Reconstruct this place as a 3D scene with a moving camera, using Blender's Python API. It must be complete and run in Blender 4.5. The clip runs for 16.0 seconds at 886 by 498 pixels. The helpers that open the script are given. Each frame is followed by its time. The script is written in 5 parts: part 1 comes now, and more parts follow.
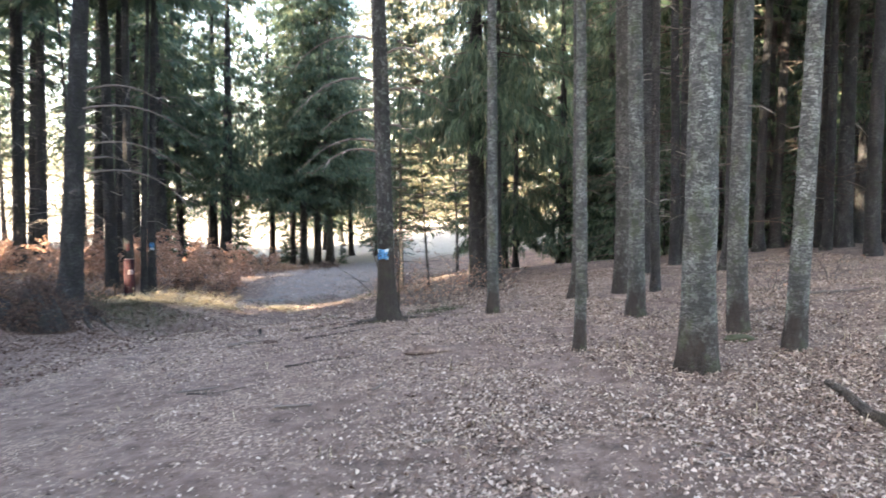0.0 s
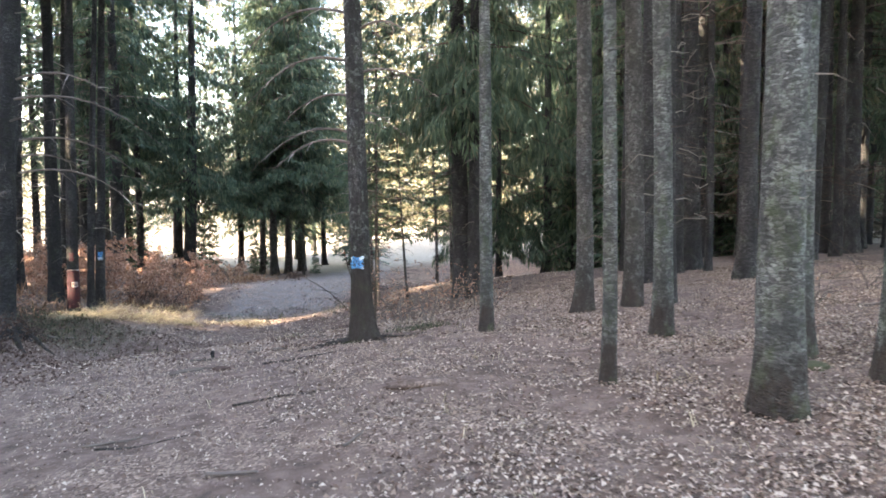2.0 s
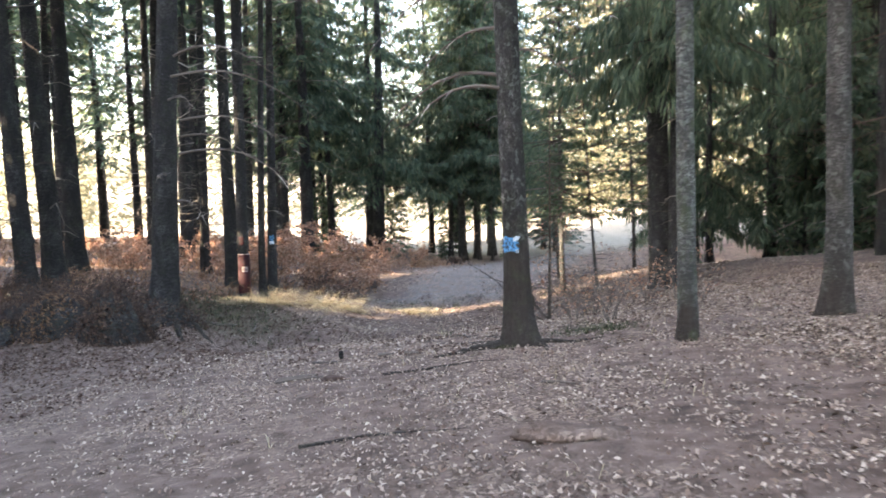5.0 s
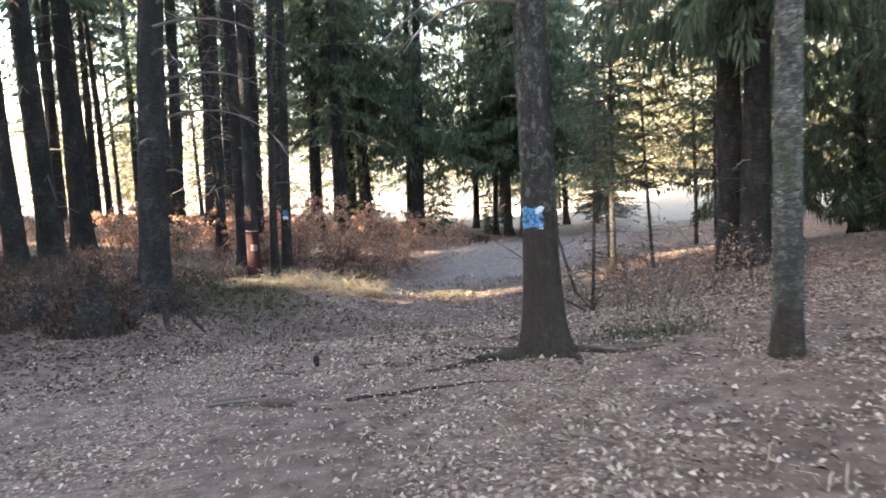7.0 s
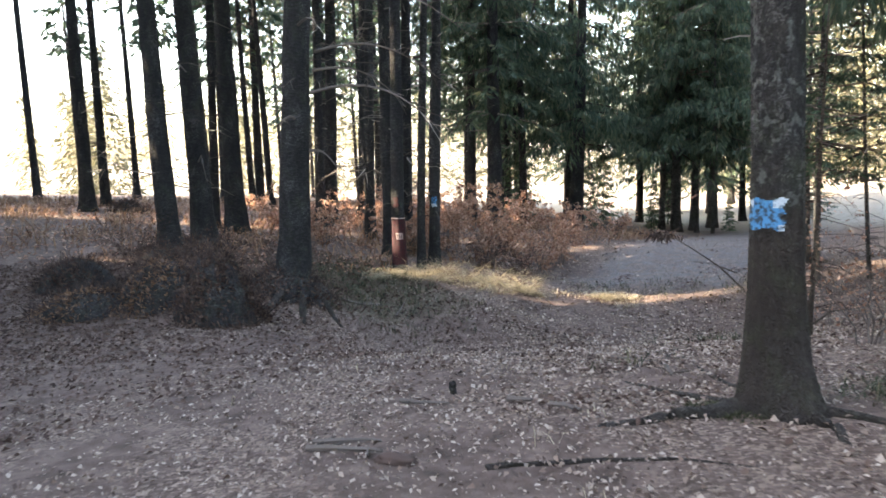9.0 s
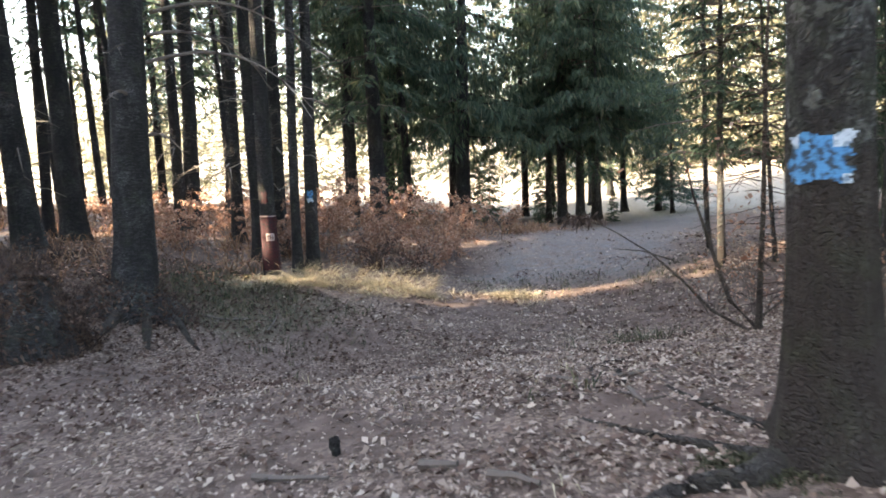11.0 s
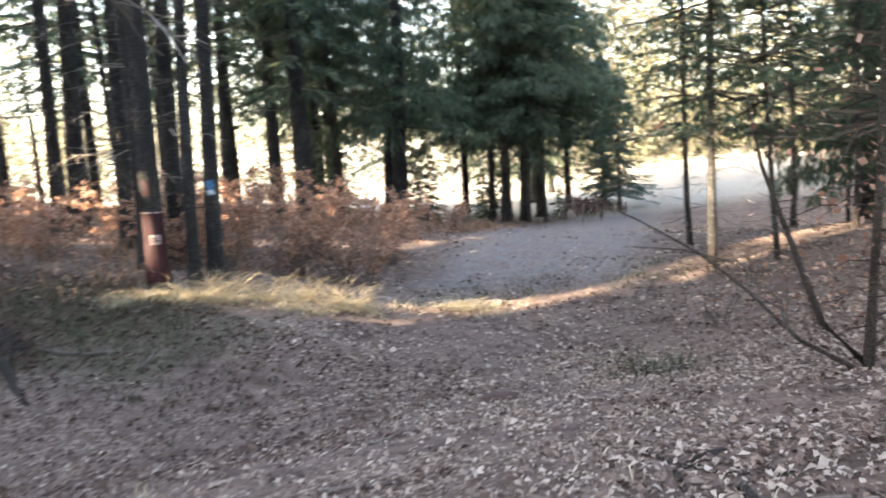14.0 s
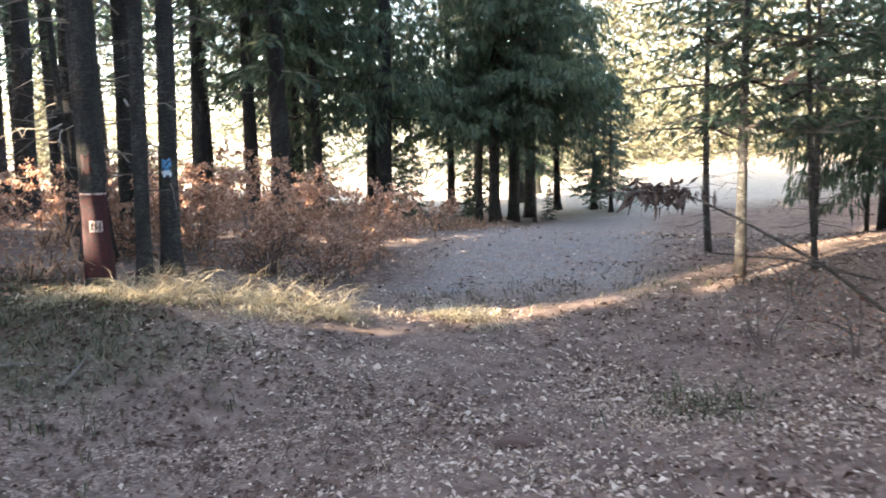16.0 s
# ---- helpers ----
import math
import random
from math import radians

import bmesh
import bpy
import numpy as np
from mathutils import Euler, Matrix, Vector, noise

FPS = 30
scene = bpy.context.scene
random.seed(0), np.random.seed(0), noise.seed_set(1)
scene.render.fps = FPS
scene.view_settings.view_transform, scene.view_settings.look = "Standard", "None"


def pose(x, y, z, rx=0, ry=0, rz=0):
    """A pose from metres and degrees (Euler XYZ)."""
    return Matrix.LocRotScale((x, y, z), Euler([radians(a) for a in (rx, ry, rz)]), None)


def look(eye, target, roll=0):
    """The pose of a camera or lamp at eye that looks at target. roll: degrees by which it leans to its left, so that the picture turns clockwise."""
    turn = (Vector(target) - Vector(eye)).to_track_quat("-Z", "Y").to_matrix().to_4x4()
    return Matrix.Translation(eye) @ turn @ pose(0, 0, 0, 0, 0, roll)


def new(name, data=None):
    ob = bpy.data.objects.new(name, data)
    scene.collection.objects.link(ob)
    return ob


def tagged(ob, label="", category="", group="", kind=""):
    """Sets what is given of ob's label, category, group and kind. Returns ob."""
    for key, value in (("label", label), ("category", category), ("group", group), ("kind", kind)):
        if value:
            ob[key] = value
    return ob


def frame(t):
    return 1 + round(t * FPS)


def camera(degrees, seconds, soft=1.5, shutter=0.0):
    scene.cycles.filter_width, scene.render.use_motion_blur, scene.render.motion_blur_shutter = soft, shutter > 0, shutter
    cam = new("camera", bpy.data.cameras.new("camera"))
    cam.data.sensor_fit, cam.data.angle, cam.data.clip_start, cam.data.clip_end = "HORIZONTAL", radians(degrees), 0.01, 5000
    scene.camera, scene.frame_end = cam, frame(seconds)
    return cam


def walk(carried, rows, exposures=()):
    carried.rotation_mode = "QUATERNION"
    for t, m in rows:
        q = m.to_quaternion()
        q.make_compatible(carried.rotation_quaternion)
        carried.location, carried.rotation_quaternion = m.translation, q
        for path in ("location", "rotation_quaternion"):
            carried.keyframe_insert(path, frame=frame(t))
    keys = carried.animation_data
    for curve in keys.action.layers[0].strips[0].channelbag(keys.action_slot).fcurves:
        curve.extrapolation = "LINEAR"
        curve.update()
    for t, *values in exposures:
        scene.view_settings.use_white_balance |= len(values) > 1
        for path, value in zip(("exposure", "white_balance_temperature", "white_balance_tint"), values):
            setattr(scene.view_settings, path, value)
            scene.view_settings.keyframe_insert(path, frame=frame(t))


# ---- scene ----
cam = camera(63.8, 16.0, soft=1.7, shutter=0.6)
PATH = [
    (0, (0.106, -0.946, 1.695), (-0.206, 1.02, 1.499), -0.3),
    (0.5, (0.022, -0.481, 1.658), (-0.151, 1.502, 1.463), -0.1),
    (1, (-0.103, -0.083, 1.604), (-0.081, 1.908, 1.417), -0.4),
    (1.5, (-0.226, 0.478, 1.532), (-0.454, 2.456, 1.345), -0.3),
    (2, (-0.365, 0.992, 1.469), (-0.607, 2.97, 1.298), -0.4),
    (2.5, (-0.425, 1.52, 1.395), (-0.729, 3.489, 1.226), -0.9),
    (3, (-0.49, 2.016, 1.338), (-0.929, 3.96, 1.172), -1.2),
    (3.5, (-0.441, 2.495, 1.288), (-1.023, 4.401, 1.12), -1.5),
    (4, (-0.416, 2.988, 1.232), (-1.045, 4.88, 1.065), -1.6),
    (4.5, (-0.399, 3.423, 1.13), (-1.064, 5.302, 0.959), -1.7),
    (4.7, (-0.412, 3.597, 1.125), (-1.131, 5.454, 0.942), -1.8),
    (6.8, (-0.776, 6.116, 0.936), (-1.683, 7.88, 0.679), -3.3),
    (7, (-0.893, 6.355, 0.854), (-1.813, 8.111, 0.591), -2.9),
    (7.5, (-1.091, 6.786, 0.815), (-2.106, 8.487, 0.539), -2.0),
    (8, (-1.339, 7.179, 0.768), (-2.486, 8.793, 0.49), -1.9),
    (8.5, (-1.607, 7.542, 0.743), (-2.849, 9.084, 0.465), -1.9),
    (9, (-1.933, 7.873, 0.701), (-3.207, 9.39, 0.429), -2.3),
    (9.5, (-2.224, 8.209, 0.645), (-3.418, 9.79, 0.371), -2.2),
    (10, (-2.487, 8.555, 0.575), (-3.586, 10.203, 0.297), -2.5),
    (10.2, (-2.601, 8.722, 0.521), (-3.661, 10.395, 0.243), -2.7),
    (12.3, (-3.884, 10.556, 0.222), (-4.868, 12.273, -0.064), -3.4),
    (12.5, (-3.942, 10.702, 0.212), (-4.919, 12.425, -0.068), -3.1),
    (13, (-4.179, 11.094, 0.125), (-5.157, 12.814, -0.16), -2.8),
    (13.5, (-4.446, 11.373, 0.02), (-5.42, 13.095, -0.272), -2.7),
    (14, (-4.68, 11.944, -0.065), (-5.528, 13.732, -0.355), -3.7),
    (14.5, (-4.978, 12.24, -0.071), (-5.655, 14.097, -0.373), -4.6),
    (15, (-5.195, 12.615, -0.135), (-5.85, 14.481, -0.437), -4.2),
    (15.5, (-5.43, 13.006, -0.203), (-6.145, 14.849, -0.502), -3.4),
    (16, (-5.584, 13.33, -0.293), (-6.377, 15.142, -0.589), -1.7),
]
walk(cam, [(t, look(eye, target, roll)) for t, eye, target, roll in PATH], [(0, 4.36, 7250, 14), (3.5, 4.28, 7350, 14), (5, 4.26, 7450, 14), (7, 4.12, 7500, 14), (9, 3.95, 7300, 13), (12, 4.02, 7600, 14), (13.5, 4.24, 7550, 14), (15, 4.3, 7300, 14), (16, 4.2, 7250, 14)])

# ---- sun, sky, exposure ----
SUN = Vector((-0.74, -0.67, 0.0)).normalized()
SUN_UP = radians(23)
sun = new("sun", bpy.data.lights.new("sun", "SUN"))
sun.data.energy, sun.data.angle, sun.data.color = 4.2, radians(0.6), (1.0, 0.86, 0.68)
sun.matrix_world = look(SUN * 60 + Vector((0, 0, 60 * math.tan(SUN_UP))), (0, 0, 0))
world = bpy.data.worlds.new("sky")
scene.world = world
world.use_nodes = True
sky = world.node_tree.nodes.new("ShaderNodeTexSky")
sky.sky_type, sky.sun_disc = "NISHITA", False
sky.sun_elevation, sky.sun_rotation = SUN_UP, math.atan2(SUN.x, SUN.y)
sky.dust_density, sky.air_density = 3.0, 1.0
world.node_tree.links.new(sky.outputs[0], world.node_tree.nodes["Background"].inputs[0])
world.node_tree.nodes["Background"].inputs[1].default_value = 0.15


# ---- materials ----
def material(name, rough=0.85):
    mat = bpy.data.materials.new(name)
    mat.use_nodes = True
    nt = mat.node_tree
    bsdf = nt.nodes["Principled BSDF"]
    bsdf.inputs["Roughness"].default_value = rough
    bsdf.inputs["Specular IOR Level"].default_value = 0.25

    def node(kind, **values):
        n = nt.nodes.new("ShaderNode" + kind)
        for key, value in values.items():
            if key in n.inputs:
                n.inputs[key].default_value = value
        return n

    def link(a, b):
        nt.links.new(a, b)

    def ramp(source, *stops):
        r = node("ValToRGB")
        els = r.color_ramp.elements
        while len(els) < len(stops):
            els.new(0.5)
        for e, (at, col) in zip(els, stops):
            e.position, e.color = at, (*col, 1)
        link(source, r.inputs[0])
        return r.outputs[0]

    def mix(fac, a, b, how="MIX"):
        m = nt.nodes.new("ShaderNodeMix")
        m.data_type, m.blend_type = "RGBA", how
        for value, sock in ((fac, m.inputs["Factor"]), (a, m.inputs["A"]), (b, m.inputs["B"])):
            if hasattr(value, "node"):
                link(value, sock)
            elif isinstance(value, tuple):
                sock.default_value = (*value, 1)
            else:
                sock.default_value = value
        return m.outputs["Result"]

    def calc(op, a, b=0.0):
        m = node("Math")
        m.operation = op
        for value, sock in zip((a, b), m.inputs):
            if hasattr(value, "node"):
                link(value, sock)
            else:
                sock.default_value = value
        return m.outputs[0]

    def bump(height, strength, distance):
        b = node("Bump")
        b.inputs["Strength"].default_value, b.inputs["Distance"].default_value = strength, distance
        link(height, b.inputs["Height"])
        link(b.outputs[0], bsdf.inputs["Normal"])

    def coords(scale, kind="Object"):
        tc, mp = node("TexCoord"), node("Mapping")
        mp.inputs["Scale"].default_value = scale
        link(tc.outputs[kind], mp.inputs["Vector"])
        return mp.outputs[0]

    def noise_at(vector, scale, detail=4.0, rough_=0.6):
        n = node("TexNoise", Scale=scale, Detail=detail, Roughness=rough_)
        link(vector, n.inputs["Vector"])
        return n.outputs["Fac"]

    return mat, nt, bsdf, node, link, ramp, mix, calc, bump, coords, noise_at


def bark_material(name, dark, mid, pale, moss=0.0, flake=22.0, foot_dark=0.0, dark_to=0.25, stretch=2.6):
    mat, nt, bsdf, node, link, ramp, mix, calc, bump, coords, noise_at = material(name, 0.9)
    wide = coords((1, 1, stretch))
    v = node("TexVoronoi", Scale=flake)
    v.feature = "DISTANCE_TO_EDGE"
    warp = node("VectorMath")
    warp.operation = "ADD"
    nz = node("TexNoise", Scale=9.0, Detail=3.0)
    link(wide, nz.inputs["Vector"])
    sc = node("VectorMath")
    sc.operation = "SCALE"
    sc.inputs["Scale"].default_value = 0.16
    link(nz.outputs["Color"], sc.inputs[0])
    link(wide, warp.inputs[0])
    link(sc.outputs[0], warp.inputs[1])
    link(warp.outputs[0], v.inputs["Vector"])
    cracks = ramp(v.outputs["Distance"], (0.0, (0, 0, 0)), (0.16, (1, 1, 1)))
    patch = noise_at(coords((1, 1, 0.5)), 3.5, 5.0)
    fine = noise_at(coords((1, 1, 1.6)), 60.0, 4.0)
    base = ramp(patch, (0.36, dark), (0.51, mid), (0.66, pale))
    v2 = node("TexVoronoi", Scale=flake)
    link(warp.outputs[0], v2.inputs["Vector"])
    tone = ramp(v2.outputs["Color"], (0.2, (0.3, 0.3, 0.3)), (0.8, (1.4, 1.4, 1.4)))
    base = mix(1.0, base, tone, "MULTIPLY")
    base = mix(cracks, tuple(c * 0.55 for c in dark), base)
    if stretch < 1:
        fissure = ramp(noise_at(coords((1, 1, 0.16)), 24.0, 6.0, 0.7), (0.36, (0.3, 0.3, 0.3)), (0.62, (1.35, 1.35, 1.35)))
        base = mix(1.0, base, fissure, "MULTIPLY")
    base = mix(calc("MULTIPLY", fine, 0.25), base, pale, "MIX")
    info = node("ObjectInfo")
    base = mix(calc("MULTIPLY", info.outputs["Random"], 0.35), base, dark)
    if foot_dark:
        # bark turns darker brown towards the foot, with pale lichen spots above
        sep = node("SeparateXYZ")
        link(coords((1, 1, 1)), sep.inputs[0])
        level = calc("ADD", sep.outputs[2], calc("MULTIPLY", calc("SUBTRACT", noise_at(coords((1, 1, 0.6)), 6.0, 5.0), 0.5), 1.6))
        bare = calc("SUBTRACT", 1.0, calc("MINIMUM", calc("MAXIMUM", calc("MULTIPLY", calc("SUBTRACT", level, dark_to), 2.5), 0.0), 1.0))
        base = mix(calc("MULTIPLY", bare, foot_dark), base, mix(noise_at(coords((1, 1, 0.2)), 26.0, 6.0, 0.7), (0.016, 0.013, 0.012), (0.085, 0.068, 0.058)))
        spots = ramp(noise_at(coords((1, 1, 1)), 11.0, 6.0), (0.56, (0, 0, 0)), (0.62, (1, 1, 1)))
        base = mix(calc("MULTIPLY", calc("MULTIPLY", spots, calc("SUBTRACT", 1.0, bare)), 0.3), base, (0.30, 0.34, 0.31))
    if moss:
        green = ramp(noise_at(coords((1, 1, 0.7)), 5.0, 5.0), (0.5, (0, 0, 0)), (0.68, (1, 1, 1)))
        base = mix(calc("MULTIPLY", green, moss), base, (0.09, 0.13, 0.05))
    link(base, bsdf.inputs["Base Color"])
    height = calc("ADD", calc("MULTIPLY", cracks, 0.7), calc("MULTIPLY", fine, 0.6))
    bump(height, 1.0, 0.04)
    return mat


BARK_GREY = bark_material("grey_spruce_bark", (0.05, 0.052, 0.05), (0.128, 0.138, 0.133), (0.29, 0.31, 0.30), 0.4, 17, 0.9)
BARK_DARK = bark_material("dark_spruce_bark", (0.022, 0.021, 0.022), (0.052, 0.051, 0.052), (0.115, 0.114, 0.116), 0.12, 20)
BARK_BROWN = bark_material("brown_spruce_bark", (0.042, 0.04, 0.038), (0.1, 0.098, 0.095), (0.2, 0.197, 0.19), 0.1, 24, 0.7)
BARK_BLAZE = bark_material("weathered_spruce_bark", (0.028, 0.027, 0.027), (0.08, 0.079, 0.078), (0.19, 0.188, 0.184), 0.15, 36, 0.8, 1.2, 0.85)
BARK_THIN = bark_material("smooth_sapling_bark", (0.07, 0.055, 0.045), (0.13, 0.11, 0.09), (0.2, 0.18, 0.16), 0.1, 50)


def island_material(name, stops, rough=0.8, glow=0.0, grain=30.0):
    """Colour picked piece by piece, with a fine mottling; light passes through thin pieces."""
    mat, nt, bsdf, node, link, ramp, mix, calc, bump, coords, noise_at = material(name, rough)
    geo = node("NewGeometry")
    base = ramp(geo.outputs["Random Per Island"], *stops)
    mottle = noise_at(coords((1, 1, 1)), grain, 3.0)
    base = mix(calc("MULTIPLY", mottle, 0.35), base, tuple(c * 0.4 for c in stops[0][1]))
    link(base, bsdf.inputs["Base Color"])
    if glow:
        thin = node("BsdfTranslucent")
        link(base, thin.inputs["Color"])
        both = node("MixShader")
        both.inputs[0].default_value = glow
        link(bsdf.outputs[0], both.inputs[1])
        link(thin.outputs[0], both.inputs[2])
        link(both.outputs[0], nt.nodes["Material Output"].inputs["Surface"])
    return mat


NEEDLES = island_material("spruce_needles", ((0.0, (0.045, 0.075, 0.052)), (0.5, (0.085, 0.13, 0.085)), (0.9, (0.13, 0.175, 0.105)), (1.0, (0.2, 0.19, 0.12))), 0.6, 0.5, 4)
NEEDLES_BLUE = island_material("blue_green_needles", ((0.0, (0.05, 0.09, 0.078)), (0.6, (0.095, 0.155, 0.13)), (1.0, (0.15, 0.2, 0.15))), 0.6, 0.45, 4)
# paler than the near needles: sunlight and haze are put into this colour
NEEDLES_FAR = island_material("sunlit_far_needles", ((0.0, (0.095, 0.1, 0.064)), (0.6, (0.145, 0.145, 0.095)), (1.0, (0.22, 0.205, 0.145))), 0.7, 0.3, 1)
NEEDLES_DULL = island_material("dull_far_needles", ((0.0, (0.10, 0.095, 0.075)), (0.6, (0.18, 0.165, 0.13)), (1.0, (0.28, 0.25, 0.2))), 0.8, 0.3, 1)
LEAF_LITTER = island_material("dry_leaf", ((0.0, (0.06, 0.038, 0.03)), (0.35, (0.19, 0.13, 0.10)), (0.72, (0.38, 0.305, 0.25)), (1.0, (0.54, 0.46, 0.385))), 0.6, 0.12, 40)
BEECH_LEAF = island_material("dry_beech_leaf", ((0.0, (0.22, 0.11, 0.075)), (0.5, (0.42, 0.24, 0.165)), (1.0, (0.62, 0.44, 0.34))), 0.6, 0.45, 30)
BRACKEN = island_material("dry_bracken", ((0.0, (0.10, 0.055, 0.035)), (0.5, (0.24, 0.14, 0.085)), (1.0, (0.38, 0.25, 0.16))), 0.8, 0.25, 20)
STRAW = island_material("dry_grass", ((0.0, (0.20, 0.165, 0.105)), (0.5, (0.43, 0.37, 0.25)), (1.0, (0.64, 0.57, 0.42))), 0.7, 0.3, 20)
GREEN_GRASS = island_material("dull_green_grass", ((0.0, (0.03, 0.04, 0.022)), (0.6, (0.07, 0.078, 0.045)), (1.0, (0.19, 0.17, 0.10))), 0.7, 0.25, 20)
MOSS = island_material("olive_moss", ((0.0, (0.032, 0.036, 0.02)), (0.6, (0.062, 0.064, 0.034)), (1.0, (0.12, 0.11, 0.065))), 0.8, 0.2, 20)
BRACKEN_DARK = island_material("withered_brush_leaf", ((0.0, (0.05, 0.03, 0.024)), (0.6, (0.11, 0.07, 0.055)), (1.0, (0.2, 0.14, 0.11))), 0.8, 0.2, 20)
TWIG = island_material("dead_twig", ((0.0, (0.055, 0.045, 0.04)), (0.6, (0.14, 0.12, 0.105)), (1.0, (0.3, 0.28, 0.25))), 0.85, 0, 30)
TWIG_DARK = island_material("dark_brush", ((0.0, (0.03, 0.02, 0.018)), (0.6, (0.075, 0.05, 0.042)), (1.0, (0.14, 0.10, 0.08))), 0.85, 0, 30)


def paint_material(name, colour, worn):
    mat, nt, bsdf, node, link, ramp, mix, calc, bump, coords, noise_at = material(name, 0.7)
    chips = ramp(noise_at(coords((1, 1, 1)), 26.0, 6.0), (0.42, (0, 0, 0)), (0.53, (1, 1, 1)))
    link(mix(chips, worn, colour), bsdf.inputs["Base Color"])
    bump(noise_at(coords((1, 1, 2)), 50.0), 0.6, 0.01)
    return mat


PAINT_BLUE = paint_material("light_blue_paint", (0.06, 0.235, 0.47), (0.03, 0.055, 0.08))
PAINT_WHITE = paint_material("white_paint", (0.45, 0.53, 0.60), (0.14, 0.2, 0.26))
PAINT_DULL = paint_material("dull_white_paint", (0.33, 0.27, 0.25), (0.10, 0.06, 0.055))
PAINT_RED = paint_material("dark_red_paint", (0.035, 0.006, 0.009), (0.014, 0.007, 0.008))


# ---- lie of the land ----
BUMPS = ((-1.2169, -7, 21.5, 5), (-1.1261, -15, 8, 8), (-1.176, -1, 38, 8), (-0.4926, 7, 3.5, 5),
         (-0.6631, -12, 26, 2.5), (-0.6991, -10, 17, 2.5), (-0.4362, -13, 45.5, 8),
         (0.34, -12.95, 16.35, 0.85), (0.42, -12.4, 14.4, 0.75), (0.34, -13.7, 14.1, 0.7))


def lie(x, y):
    """Height of the forest floor: a slope, a hollow along the track, banks to both sides, a level meadow beyond."""
    u = 14 * np.tanh((x + 4 + 0.25 * y) / 14)
    far = np.where(y < 46, y, 46 + 8 * np.tanh((y - 46) / 8))
    far = np.where(far > -14, far, -14 + 8 * np.tanh((far + 14) / 8))
    z = -0.2316 + 0.026 * u - 0.0766 * far + 0.0073 * u * u
    for a, cx, cy, w in BUMPS:
        z = z + a * np.exp(-((x - cx) ** 2 + (y - cy) ** 2) / w ** 2)
    return z + 0.02 * np.maximum(0, y - 75)


def rough(x, y):
    """Small unevenness of the floor."""
    return (0.022 * np.sin(2.1 * x + 1.3 * np.sin(1.7 * y)) * np.sin(1.9 * y + 0.8 * np.sin(2.3 * x))
            + 0.010 * np.sin(6.3 * x + 2.0 * y) * np.sin(5.1 * y - 1.7 * x + 1.0)
            + 0.005 * np.sin(15 * x + 3 * np.sin(4 * y)) * np.sin(13 * y + 2.0))


def floor_at(x, y):
    return float(lie(x, y) + rough(x, y))


def track(y):
    """Middle line of the trodden track, as x over y."""
    return -3.3 - 0.40 * (y - 7) + 0.006 * np.maximum(0, y - 14) ** 2 * np.clip((46 - y) / 20, 0, 1)


def mesh_of(name, verts, faces, mat=None, smooth=False):
    me = bpy.data.meshes.new(name)
    me.from_pydata(verts, [], faces)
    if smooth:
        me.polygons.foreach_set("use_smooth", [True] * len(me.polygons))
    if mat:
        me.materials.append(mat)
    me.update()
    return me


def quads_mesh(name, corners, mat, cut=False):
    """corners: array (n, 4, 3); each becomes one piece, cut into two triangles where it is folded."""
    n = len(corners)
    me = bpy.data.meshes.new(name)
    me.vertices.add(4 * n)
    me.vertices.foreach_set("co", np.asarray(corners, np.float32).ravel())
    idx = np.arange(4 * n).reshape(n, 4)
    if cut:
        idx = np.concatenate([idx[:, [0, 1, 2]], idx[:, [0, 2, 3]]], 1).reshape(-1, 3)
    k = idx.shape[1]
    me.loops.add(idx.size)
    me.loops.foreach_set("vertex_index", idx.ravel().astype(np.int32))
    me.polygons.add(len(idx))
    me.polygons.foreach_set("loop_start", np.arange(0, idx.size, k, dtype=np.int32))
    me.polygons.foreach_set("loop_total", np.full(len(idx), k, np.int32))
    me.materials.append(mat)
    me.update(calc_edges=True)
    return me


def part(name, me, parent, label=""):
    ob = new(name, me)
    ob.parent = parent
    if label:
        tagged(ob, label)
    if name in ("limbs", "dead_twigs", "leaves", "twigs"):
        tagged(ob, kind="stuff")
    return ob


def tube(points, radii, sides=5):
    """Verts and faces of a tapered tube along points."""
    verts, faces = [], []
    pts = [Vector(p) for p in points]
    for i, p in enumerate(pts):
        d = (pts[min(i + 1, len(pts) - 1)] - pts[max(i - 1, 0)]).normalized()
        a = d.orthogonal().normalized()
        b = d.cross(a)
        for k in range(sides):
            w = 2 * math.pi * k / sides
            verts.append(p + (a * math.cos(w) + b * math.sin(w)) * radii[i])
    for i in range(len(pts) - 1):
        for k in range(sides):
            q = (k + 1) % sides
            faces.append((i * sides + k, i * sides + q, (i + 1) * sides + q, (i + 1) * sides + k))
    faces.append(tuple(range((len(pts) - 1) * sides, len(pts) * sides)))
    return verts, faces


def join(pieces):
    verts, faces = [], []
    for v, f in pieces:
        n = len(verts)
        verts += [tuple(p) for p in v]
        faces += [tuple(i + n for i in q) for q in f]
    return verts, faces


# ---- ground: one sheet to the horizon ----
def graded(lo, hi, step, reach, grow=1.22):
    mid = list(np.arange(lo, hi, step))
    left, right, s = [lo], [mid[-1]], step
    while left[-1] > -reach or right[-1] < reach:
        s *= grow
        left.append(left[-1] - s)
        right.append(right[-1] + s)
    return np.array(left[:0:-1] + mid + right[1:])


